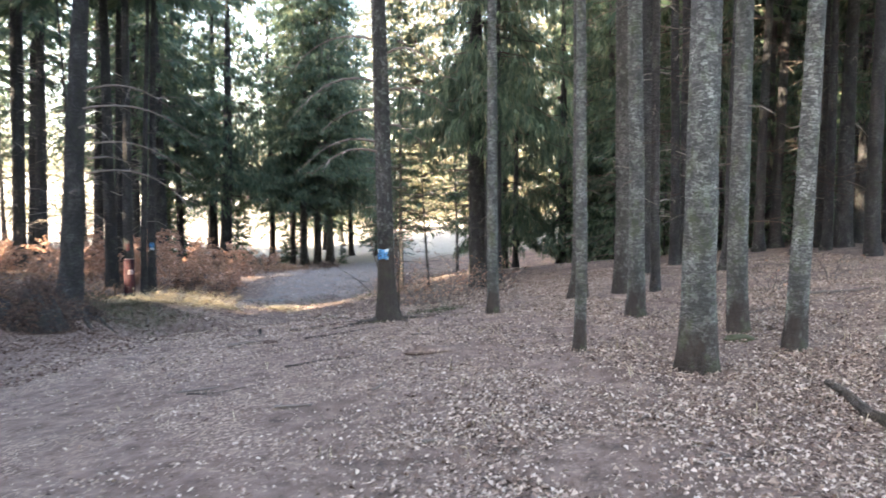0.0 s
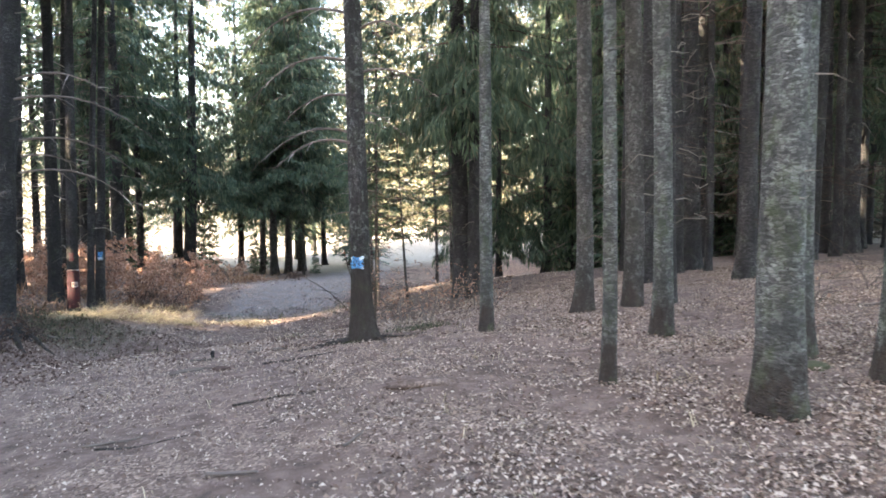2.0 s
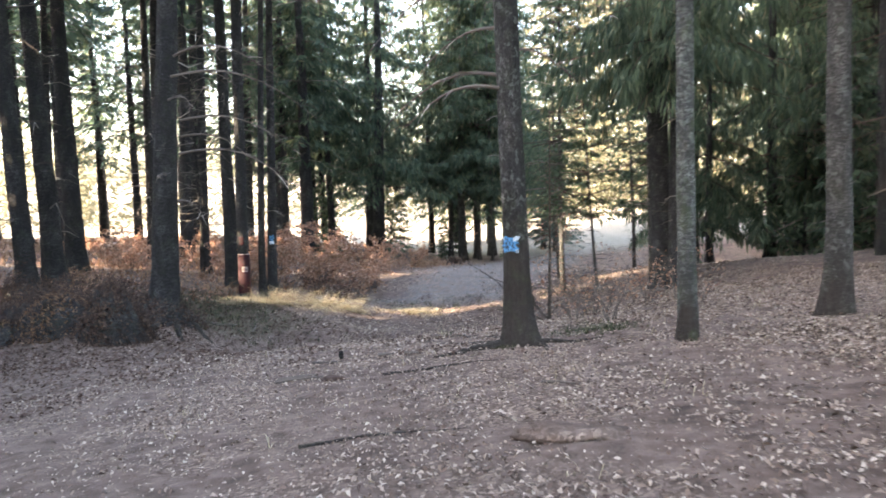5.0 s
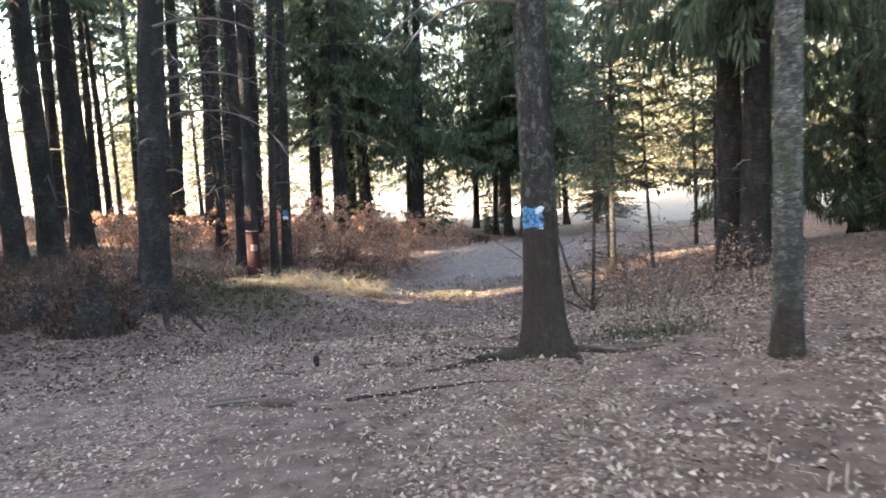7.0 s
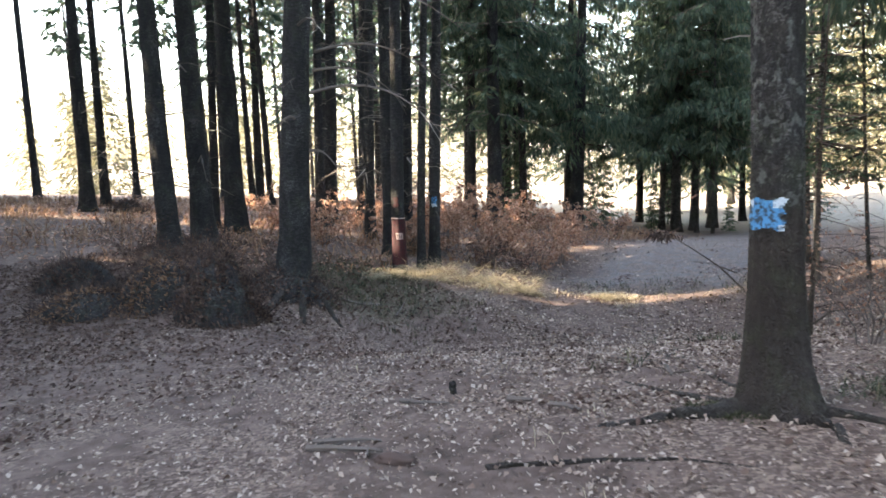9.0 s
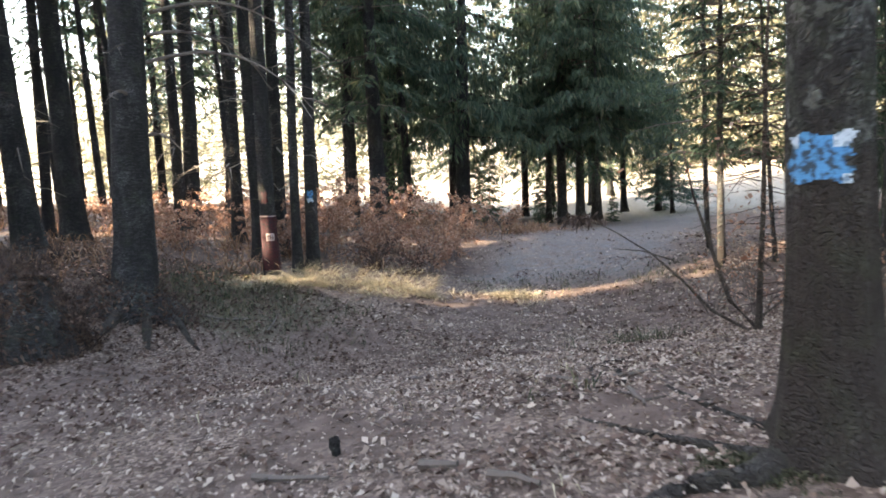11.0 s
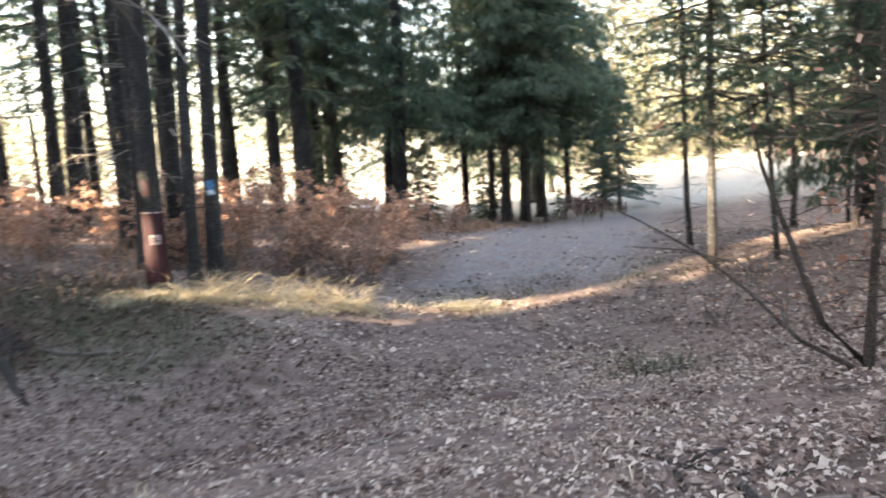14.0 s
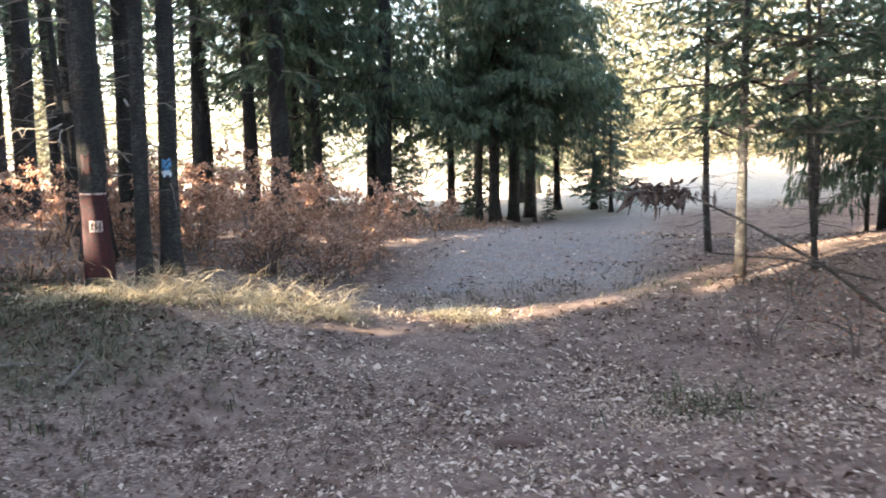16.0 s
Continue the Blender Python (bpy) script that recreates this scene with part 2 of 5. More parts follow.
gx, gy = graded(-17, 7, 0.16, 900), graded(-2, 31, 0.16, 900)
X, Y = np.meshgrid(gx, gy)
near = np.exp(-(np.maximum(0, np.hypot(X + 5, Y - 14) - 25) / 20) ** 2)
Z = lie(X, Y) + rough(X, Y) * near
ny, nx = X.shape
idx = np.arange(nx * ny).reshape(ny, nx)
ground_mesh = mesh_of("ground", np.c_[X.ravel(), Y.ravel(), Z.ravel()].tolist(),
                      np.c_[idx[:-1, :-1].ravel(), idx[:-1, 1:].ravel(), idx[1:, 1:].ravel(), idx[1:, :-1].ravel()].tolist(), None, True)


def ground_material():
    mat, nt, bsdf, node, link, ramp, mix, calc, bump, coords, noise_at = material("forest_soil", 0.95)
    here = coords((1, 1, 1))
    sep = node("SeparateXYZ")
    link(here, sep.inputs[0])
    x, y = sep.outputs[0], sep.outputs[1]
    big, mid, fine = noise_at(here, 0.55, 5), noise_at(here, 4.0, 6), noise_at(here, 38.0, 5)
    soil = ramp(mid, (0.3, (0.05, 0.036, 0.03)), (0.5, (0.115, 0.083, 0.069)), (0.7, (0.185, 0.138, 0.116)))
    v = node("TexVoronoi", Scale=36.0)
    link(here, v.inputs["Vector"])
    chips = ramp(v.outputs["Color"], (0.2, (0.05, 0.034, 0.027)), (0.6, (0.17, 0.125, 0.10)), (0.9, (0.42, 0.33, 0.27)))
    cover = ramp(big, (0.44, (0, 0, 0)), (0.60, (1, 1, 1)))
    base = mix(calc("MULTIPLY", cover, 0.65), soil, chips)
    # worn grey roadway further down, pale meadow past the wood
    gravel = mix(ramp(mid, (0.35, (0, 0, 0)), (0.65, (0.8, 0.8, 0.8))), ramp(fine, (0.35, (0.06, 0.055, 0.055)), (0.55, (0.17, 0.165, 0.165)), (0.75, (0.36, 0.35, 0.35))), chips)
    axis = calc("ADD", calc("MULTIPLY", calc("SUBTRACT", y, 27.0), 0.12), 9.6)
    off = calc("ABSOLUTE", calc("ADD", x, axis))
    wob = calc("MULTIPLY", calc("SUBTRACT", noise_at(here, 1.2, 4), 0.5), 2.2)
    lane = calc("MULTIPLY", calc("SMOOTH_MIN", calc("MAXIMUM", calc("SUBTRACT", 2.9, calc("ADD", off, wob)), 0.0), 1.0), 1.0)
    begin = calc("MINIMUM", calc("MAXIMUM", calc("MULTIPLY", calc("SUBTRACT", calc("ADD", y, wob), 24.2), 0.6), 0.0), 1.0)
    base = mix(calc("MULTIPLY", lane, begin), base, gravel)
    meadow = ramp(mid, (0.3, (0.23, 0.205, 0.165)), (0.7, (0.37, 0.34, 0.29)))
    open_ = calc("MINIMUM", calc("MAXIMUM", calc("MULTIPLY", calc("SUBTRACT", calc("ADD", y, wob), 46.0), 0.2), 0.0), 1.0)
    base = mix(open_, base, meadow)
    # moss and short grass beside the left-hand trees
    dx, dy = calc("MULTIPLY", calc("ADD", x, 13.2), 0.45), calc("MULTIPLY", calc("SUBTRACT", y, 18.6), 0.45)
    near_ = calc("SUBTRACT", 1.0, calc("SQRT", calc("ADD", calc("MULTIPLY", dx, dx), calc("MULTIPLY", dy, dy))))
    mossy = calc("MINIMUM", calc("MAXIMUM", calc("MULTIPLY", calc("ADD", near_, calc("MULTIPLY", calc("SUBTRACT", big, 0.5), 1.5)), 2.0), 0.0), 0.75)
    base = mix(calc("MULTIPLY", mossy, 0.7), base, ramp(fine, (0.3, (0.03, 0.034, 0.02)), (0.7, (0.09, 0.092, 0.055))))
    link(base, bsdf.inputs["Base Color"])
    bump(calc("ADD", calc("MULTIPLY", fine, 0.6), calc("MULTIPLY", mid, 0.8)), 0.8, 0.04)
    return mat


ground_mesh.materials.append(ground_material())
tagged(new("ground", ground_mesh), "brown forest floor with trodden earth and a grey track", "ground", kind="structure")


# ---- trees ----
def trunk_mesh(name, r, height, mat, seed, flare=1.0, sides=14, rings=26, bend=0.02):
    """Tapered trunk with a root flare of a few lobes and uneven bark; the axis is straight but for a slight bend."""
    rnd = random.Random(seed)
    lobes = [(rnd.uniform(0, 6.28), rnd.uniform(0.5, 1.1)) for _ in range(rnd.randint(4, 6))]
    ph = [rnd.uniform(0, 6.28) for _ in range(4)]
    verts, faces = [], []
    for i in range(rings):
        f = i / (rings - 1)
        h = height * f ** 2.2 - 0.25 * (i == 0)
        taper = 1.0 - 0.9 * (max(h, 0) / height) ** 1.1
        swell = math.exp(-max(h, 0) / (1.6 * r + 0.08))
        cx = bend * math.sin(h * 0.35 + ph[0]) * min(1, max(h, 0))
        cy = bend * math.sin(h * 0.31 + ph[1]) * min(1, max(h, 0))
        for k in range(sides):
            a = 2 * math.pi * k / sides
            root = sum(w * max(0.0, math.cos(a - b)) ** 6 for b, w in lobes)
            rr = r * taper * (1 + 0.05 * math.sin(3 * a + ph[2] + h) + 0.035 * math.sin(5 * a + 2.3 * h + ph[3]) + rnd.uniform(-0.03, 0.03))
            rr += r * flare * swell * (0.18 + 0.62 * root)
            verts.append((cx + rr * math.cos(a), cy + rr * math.sin(a), h))
    for i in range(rings - 1):
        for k in range(sides):
            q = (k + 1) % sides
            faces.append((i * sides + k, i * sides + q, (i + 1) * sides + q, (i + 1) * sides + k))
    faces.append(tuple(range((rings - 1) * sides, rings * sides)))
    return mesh_of(name, verts, faces, mat, True)


def crown_mesh(name, bottom, top, reach, mat, seed, levels=18, per=6, sprays=16, droop=0.5, leaf=0.42, fat=0.13):
    """Boughs in whorls, each set with hanging sprays of needles."""
    rng = np.random.default_rng(seed)
    out, wood = [], []
    for lv in range(levels):
        f = lv / (levels - 1)
        z0 = bottom + (top - bottom) * f
        for b in range(per):
            a = 2 * math.pi * (b + rng.uniform(0, 0.8)) / per + lv * 0.7
            length = reach * (1.0 - 0.9 * f ** 1.4) * rng.uniform(0.55, 1.1) * (0.7 + 0.3 * min(1, f * 6 + 0.3))
            if rng.random() < 0.08:
                continue
            n = max(5, int(sprays * (0.45 + 0.55 * length / reach)))
            s = np.sort(rng.uniform(0.12, 1.0, n))
            d = np.array([math.cos(a), math.sin(a), 0])
            side = np.array([-d[1], d[0], 0])
            axis = d[None] * (length * s)[:, None] + np.array([0, 0, 1])[None] * (z0 + rng.uniform(-.3, .3) + 0.12 * length * s - droop * length * s ** 2)[:, None]
            sgn = rng.choice((-1, 1), n)
            ln = leaf * rng.uniform(0.6, 1.5, n) * (0.6 + 0.6 * (1 - s))
            go = d[None] * rng.uniform(0.1, 0.9, n)[:, None] + side[None] * (sgn * rng.uniform(0.2, 1.0, n))[:, None]
            go[:, 2] -= rng.uniform(0.1, 1.2, n)
            go /= np.linalg.norm(go, axis=1)[:, None]
            w = np.cross(go, rng.normal(size=(n, 3)))
            w /= np.linalg.norm(w, axis=1)[:, None]
            w *= (fat * rng.uniform(0.5, 1.2, n))[:, None]
            tip = axis + go * ln[:, None]
            m = axis + go * (ln * rng.uniform(0.35, 0.6, n))[:, None]
            out.append(np.stack([axis, m + w, tip, m - w], 1))
            if lv % 2 == 0:
                wood.append(tube([axis[0] * 0.1 + np.array([0, 0, z0 * 0.9]), axis[n // 2], axis[-1]], [0.03, 0.018, 0.006], 3))
    return quads_mesh(name, np.concatenate(out), mat), mesh_of("limbs", *join(wood), TWIG)


def drape_mesh(name, bottom, top, reach, mat, seed, boughs=190, sprays=78):
    """A dense crown of sweeping boughs with combs of hanging branchlets, thickest near the ground."""
    rng = np.random.default_rng(seed)
    out, wood = [], []
    up = np.array((0, 0, 1.0))
    for b in range(boughs):
        f = rng.uniform(0, 1) ** 1.45
        z0 = bottom + (top - bottom) * f + (rng.uniform(0, 1.1) if f < 0.08 else 0)
        a = b * 2.399 + rng.uniform(-0.3, 0.3)
        length = reach * (1 - 0.92 * f ** 1.25) * rng.uniform(0.6, 1.12)
        d = np.array((math.cos(a), math.sin(a), 0))
        side = np.array((-d[1], d[0], 0))
        n = max(12, int(sprays * (0.3 + 0.7 * length / reach)))
        s = np.sort(rng.uniform(0.1, 1.0, n) ** 0.75)
        sag = rng.uniform(0.25, 0.6)
        line = lambda q: d[None] * (length * q)[:, None] + up[None] * (z0 + length * (0.1 * q - sag * q ** 1.6 + 0.22 * np.maximum(0, q - 0.7)))[:, None]
        sgn = rng.choice((-1, 1), n)
        # side shoots lie flat, branchlets hang from bough and shoots alike
        reach_out = sgn * rng.uniform(0.0, 1.0, n) * (0.12 + 0.22 * length * (1 - s) * s)
        root_ = line(s) + side[None] * reach_out[:, None] + rng.normal(0, 0.03, (n, 3))
        hang = rng.uniform(0, 1, n)
        go = d[None] * rng.uniform(-0.1, 0.6, n)[:, None] + side[None] * (sgn * rng.uniform(0.0, 0.7, n))[:, None] - up[None] * (0.15 + 1.6 * hang)[:, None]
        go /= np.linalg.norm(go, axis=1)[:, None]
        ln = rng.uniform(0.22, 0.62, n) * (0.7 + 0.5 * hang)
        w = np.cross(go, rng.normal(size=(n, 3)))
        w *= (rng.uniform(0.018, 0.05, n) / np.linalg.norm(w, axis=1))[:, None]
        m = root_ + go * (ln * rng.uniform(0.35, 0.6, n))[:, None]
        out.append(np.stack([root_, m + w, root_ + go * ln[:, None], m - w], 1))
        if b % 3 == 0:
            q = line(np.array((0.02, 0.5, 1.0)))
            wood.append(tube(q, [0.035, 0.02, 0.006], 3))
    return quads_mesh(name, np.concatenate(out), mat), mesh_of("limbs", *join(wood), TWIG_DARK)


def dead_twig_mesh(name, lo, hi, r, count, seed, longest=1.3, mat=TWIG, thick=1.0):
    """Bare snags standing out from the trunk, slightly hanging, some forked."""
    rnd = random.Random(seed)
    pieces = []
    for _ in range(count):
        z, a, ln = rnd.uniform(lo, hi), rnd.uniform(0, 6.28), longest * rnd.uniform(0.15, 1.0) ** 1.6
        d = Vector((math.cos(a), math.sin(a), 0))
        p0 = d * r * 0.7 + Vector((0, 0, z))
        side = d.cross(Vector((0, 0, 1))) * rnd.uniform(-0.3, 0.3)
        p1 = p0 + d * ln * 0.5 + side * ln * 0.5 + Vector((0, 0, rnd.uniform(-0.15, 0.12) * ln))
        p2 = p0 + d * ln + side * ln + Vector((0, 0, rnd.uniform(-0.45, 0.2) * ln))
        th = (0.008 + 0.009 * ln) * thick
        pieces.append(tube([p0, p1, p2], [th * 1.5, th, th * 0.3], 4))
        if ln > 0.5:
            for _ in range(rnd.randint(1, 4)):
                f = rnd.uniform(0.4, 0.95)
                q = p1.lerp(p2, f) if f > 0.5 else p0.lerp(p1, 2 * f)
                pieces.append(tube([q, q + Vector((rnd.uniform(-.3, .3), rnd.uniform(-.3, .3), rnd.uniform(-.3, .05))) * ln], [th * 0.6, th * 0.2], 3))
    return mesh_of(name, *join(pieces), mat)


HIGH = [crown_mesh("crown", 10.5, 22, 3.0, NEEDLES, 10 + i, 12, 6, 20, 0.35, 0.7, 0.13) for i in range(3)]
FULL = [crown_mesh("crown", 3.5, 22, 3.3, NEEDLES, 15 + i, 14, 6, 9, 0.3, 1.4, 0.5)[0] for i in range(2)]
LOW = [crown_mesh("crown", b, 25, 4.2, m, 20 + i, 24, 7, 51, 0.5, 0.52, 0.048) for i, (m, b) in enumerate(((NEEDLES, 2.7), (NEEDLES, 3.4), (NEEDLES_BLUE, 1.8), (NEEDLES, 2.2)))]
DRAPE = [drape_mesh("crown", b, 24, r, m, 70 + i, n, q) for i, (m, b, r, n, q) in enumerate(((NEEDLES, 4.0, 4.0, 165, 90), (NEEDLES, 4.8, 3.7, 175, 92), (NEEDLES_BLUE, 2.6, 3.6, 190, 92), (NEEDLES, 1.4, 4.2, 200, 92), (NEEDLES, 3.3, 4.0, 165, 90)))]
BUSHY = [crown_mesh("crown", 0.25, 4.6, 1.5, NEEDLES, 26 + i, 13, 7, 20, 0.25, 0.3, 0.05) for i in range(2)]
SPARSE = [crown_mesh("crown", 2.4, 11, 2.0, NEEDLES, 30 + i, 23, 6, 32, 0.2, 0.27, 0.026) for i in range(2)]
SNAGS = [dead_twig_mesh("dead_twigs", 1.0, 9, 0.12, 60, 40 + i, 1.6, TWIG_DARK, 0.4) for i in range(4)]
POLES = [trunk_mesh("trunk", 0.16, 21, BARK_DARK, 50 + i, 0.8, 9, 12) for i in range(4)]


def stand(name, x, y, lean=(0, 0), label="", category="tree", group="", turn=0.0, size=1.0):
    ob = new(name)
    up = Vector((lean[0], lean[1], 1)).normalized()
    q = Vector((0, 0, 1)).rotation_difference(up)
    ob.matrix_world = Matrix.Translation((x, y, floor_at(x, y) - 0.03)) @ q.to_matrix().to_4x4() @ pose(0, 0, 0, 0, 0, turn) @ Matrix.Scale(size, 4)
    return tagged(ob, label, category, group)


count = iter(range(10000))


def spruce(x, y, r, lean=(0, 0), bark=BARK_DARK, label="dark straight spruce trunk on leafy forest floor", height=21, flare=0.8, snags=55, longest=1.6, low=None, hi=8.5, drape=None, wide=1.0, lift=0.0):
    n = next(count)
    ob = stand("spruce_tree", x, y, lean, label)
    part("trunk", trunk_mesh("trunk", r, height, bark, 100 + n, flare), ob)
    crown, limbs = DRAPE[drape] if drape is not None else LOW[low] if low is not None else HIGH[n % 3]
    c = part("crown", crown, ob)
    for o in (c, part("limbs", limbs, ob)):
        o.rotation_euler.z, o.scale, o.location.z = n * 1.3, (wide, wide, 1), lift
    if snags:
        part("dead_twigs", dead_twig_mesh("dead_twigs", 1.3, hi, r, snags, 300 + n, longest, TWIG, 0.7), ob)
    return ob


GREY = "grey-barked spruce trunk with flaky lichened bark"
big_tree = spruce(1.66, 6.88, 0.178, (-0.012, 0.0), BARK_GREY, "stout blue-grey spruce trunk with horizontal bark flakes", flare=0.8, snags=8, longest=0.3)
spruce(0.43, 8.19, 0.075, (-0.010, 0), BARK_GREY, "thin grey spruce trunk with rough scaly bark", 15, 0.4, 16, 0.3)
spruce(-1.03, 12.35, 0.108, (-0.009, 0), BARK_GREY, "slim pale grey spruce trunk beside the bare earth", 18, 0.6, 10, 0.3)
spruce(1.37, 10.55, 0.13, (-0.02, 0), BARK_GREY, GREY, 19, 0.6, 24, 0.7)
spruce(2.51, 8.90, 0.13, (-0.012, 0), BARK_GREY, GREY, 19, 0.7, 14, 0.5)
spruce(2.87, 7.79, 0.115, (0.019, -0.008), BARK_GREY, "grey spruce trunk leaning slightly outwards", 19, 0.7, 20, 0.6)
spruce(0.60, 13.66, 0.15, (-0.011, 0), BARK_BROWN, "plain grey-brown spruce trunk", 20, 0.6, 20, 0.8)
spruce(1.47, 13.85, 0.175, (-0.017, 0), BARK_BROWN, "plain grey-brown spruce trunk", 20, 0.6, 16, 0.8)
spruce(2.12, 13.81, 0.098, (-0.02, 0), BARK_DARK, "thin dark spruce trunk behind a paler one", 17, 0.5, 24, 1.0)
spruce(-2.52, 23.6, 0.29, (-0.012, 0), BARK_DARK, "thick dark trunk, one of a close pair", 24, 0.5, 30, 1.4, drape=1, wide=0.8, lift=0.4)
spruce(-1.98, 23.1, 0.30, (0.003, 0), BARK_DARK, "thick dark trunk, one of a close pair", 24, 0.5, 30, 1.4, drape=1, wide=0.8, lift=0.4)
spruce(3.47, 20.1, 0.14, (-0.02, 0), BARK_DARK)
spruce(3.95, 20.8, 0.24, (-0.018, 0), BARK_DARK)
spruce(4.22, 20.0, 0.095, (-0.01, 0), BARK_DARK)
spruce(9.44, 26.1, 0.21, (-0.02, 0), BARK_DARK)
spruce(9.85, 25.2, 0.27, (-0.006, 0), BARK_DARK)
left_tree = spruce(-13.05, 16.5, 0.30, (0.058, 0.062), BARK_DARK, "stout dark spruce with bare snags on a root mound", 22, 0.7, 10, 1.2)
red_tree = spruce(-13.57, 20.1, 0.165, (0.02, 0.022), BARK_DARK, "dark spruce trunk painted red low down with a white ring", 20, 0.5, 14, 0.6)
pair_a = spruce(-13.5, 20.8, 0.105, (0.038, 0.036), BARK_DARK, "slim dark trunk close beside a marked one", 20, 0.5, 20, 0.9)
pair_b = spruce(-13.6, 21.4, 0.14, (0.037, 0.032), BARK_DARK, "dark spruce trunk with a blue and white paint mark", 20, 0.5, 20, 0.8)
blaze_tree = spruce(-3.25, 12.97, 0.178, (-0.018, -0.004), BARK_BLAZE, "stout spruce with a light blue trail mark and spreading roots", 22, 1.7, 8, 0.5)
LEFT = "dark spruce trunk standing in brown bracken"
BOUGHS = "green spruce with boughs hanging low over the track"
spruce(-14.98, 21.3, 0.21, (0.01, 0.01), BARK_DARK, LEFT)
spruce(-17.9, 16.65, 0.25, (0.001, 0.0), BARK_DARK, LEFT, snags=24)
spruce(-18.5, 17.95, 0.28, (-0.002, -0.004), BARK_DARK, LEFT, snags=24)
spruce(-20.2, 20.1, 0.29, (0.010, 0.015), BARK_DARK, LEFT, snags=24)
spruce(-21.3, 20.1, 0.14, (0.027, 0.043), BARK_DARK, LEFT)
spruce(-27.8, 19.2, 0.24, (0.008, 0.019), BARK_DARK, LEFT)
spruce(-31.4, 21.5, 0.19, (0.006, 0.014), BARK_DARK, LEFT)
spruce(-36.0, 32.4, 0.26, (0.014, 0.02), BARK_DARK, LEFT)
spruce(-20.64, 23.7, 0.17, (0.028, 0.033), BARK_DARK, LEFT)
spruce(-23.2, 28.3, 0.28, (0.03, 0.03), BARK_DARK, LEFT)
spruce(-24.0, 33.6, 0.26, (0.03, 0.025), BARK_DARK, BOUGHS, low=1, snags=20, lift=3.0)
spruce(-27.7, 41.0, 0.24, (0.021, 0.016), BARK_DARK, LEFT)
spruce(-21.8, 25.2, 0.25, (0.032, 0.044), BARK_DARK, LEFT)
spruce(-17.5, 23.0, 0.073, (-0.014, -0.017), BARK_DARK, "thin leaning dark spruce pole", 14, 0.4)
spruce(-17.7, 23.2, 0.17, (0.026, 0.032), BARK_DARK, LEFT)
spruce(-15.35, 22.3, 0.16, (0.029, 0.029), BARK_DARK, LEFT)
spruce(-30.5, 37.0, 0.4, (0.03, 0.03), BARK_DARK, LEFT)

# spruces with boughs hanging low over the end of the track
for x, y, r, lean, bark, k, wide, lift in ((-19.6, 39.4, 0.36, (0.03, 0.02), BARK_DARK, 0, 1.1, 0), (-17.4, 44.7, 0.17, (0.02, 0.008), BARK_BROWN, 1, 1, 0), (-16.6, 44.6, 0.26, (0.018, 0.006), BARK_BROWN, 0, 1.2, 0), (-16.3, 46.4, 0.19, (0.014, 0.005), BARK_BROWN, 1, 1.3, 0), (-15.6, 45.0, 0.1, (0.01, 0.005), BARK_BROWN, 1, 1.2, 0.6),
                                          (-14.7, 44.8, 0.09, (0, 0), BARK_BROWN, 4, 1.12, 1.4), (-16.2, 49.0, 0.28, (0, 0), BARK_BROWN, 2, 1.45, 1.2), (-23.0, 44.5, 0.3, (0.02, 0.02), BARK_DARK, 0, 1.1, 1.0), (-22.2, 34.2, 0.22, (0.02, 0.02), BARK_DARK, 1, 0.9, 3.0), (-29.5, 47.0, 0.25, (0.02, 0.02), BARK_DARK, 4, 1, 2.0),
                                          (-20.6, 49.0, 0.22, (0, 0), BARK_DARK, 4, 1.1, 1.0), (-15.8, 53.0, 0.2, (0, 0), BARK_DARK, 4, 1.0, 2.5), (-24.5, 41.5, 0.2, (0, 0), BARK_DARK, 1, 1.1, 1.5), (-21.3, 37.2, 0.2, (0, 0), BARK_DARK, 1, 0.9, 2.0)):
    spruce(x, y, r, lean, bark, BOUGHS, drape=k, snags=0, wide=wide, lift=lift)
for x, y, r, lean, bark, k, lift in ((-17.0, 51.0, 0.11, (0.02, 0.007), BARK_BROWN, 2, 1), (-25.5, 38.5, 0.25, (0.02, 0.02), BARK_DARK, 1, 1.5), (-20.3, 33.4, 0.34, (0.01, 0.01), BARK_DARK, 1, 1.5), (-27.0, 52.0, 0.25, (0.02, 0.02), BARK_DARK, 3, 1),
                                    (-26.2, 43.0, 0.24, (0, 0), BARK_DARK, 3, 2), (-19.5, 58.0, 0.24, (0, 0), BARK_DARK, 0, 0), (-22.5, 58.0, 0.24, (0, 0), BARK_DARK, 3, 0), (-20.6, 66.0, 0.24, (0, 0), BARK_DARK, 3, 0)):
    spruce(x, y, r, lean, bark, "green spruce with drooping boughs behind the track", low=k, snags=12, longest=2.2, lift=lift)
for x, y, k in ((-34.5, 40.5, 0), (-37.5, 36.5, 2), (-31.0, 42.0, 3), (-36.5, 30.5, 1), (-32.5, 34.5, 0)):
    spruce(x, y, 0.24, (0.01, 0.01), BARK_DARK, "green spruce at the wood's light edge", low=k, snags=20, lift=3.5)


def scaled_crown(tree, wide, tall):
    for o in tree.children:
        if o.name.startswith(("crown", "limbs")):
            o.scale = (wide, wide, tall)


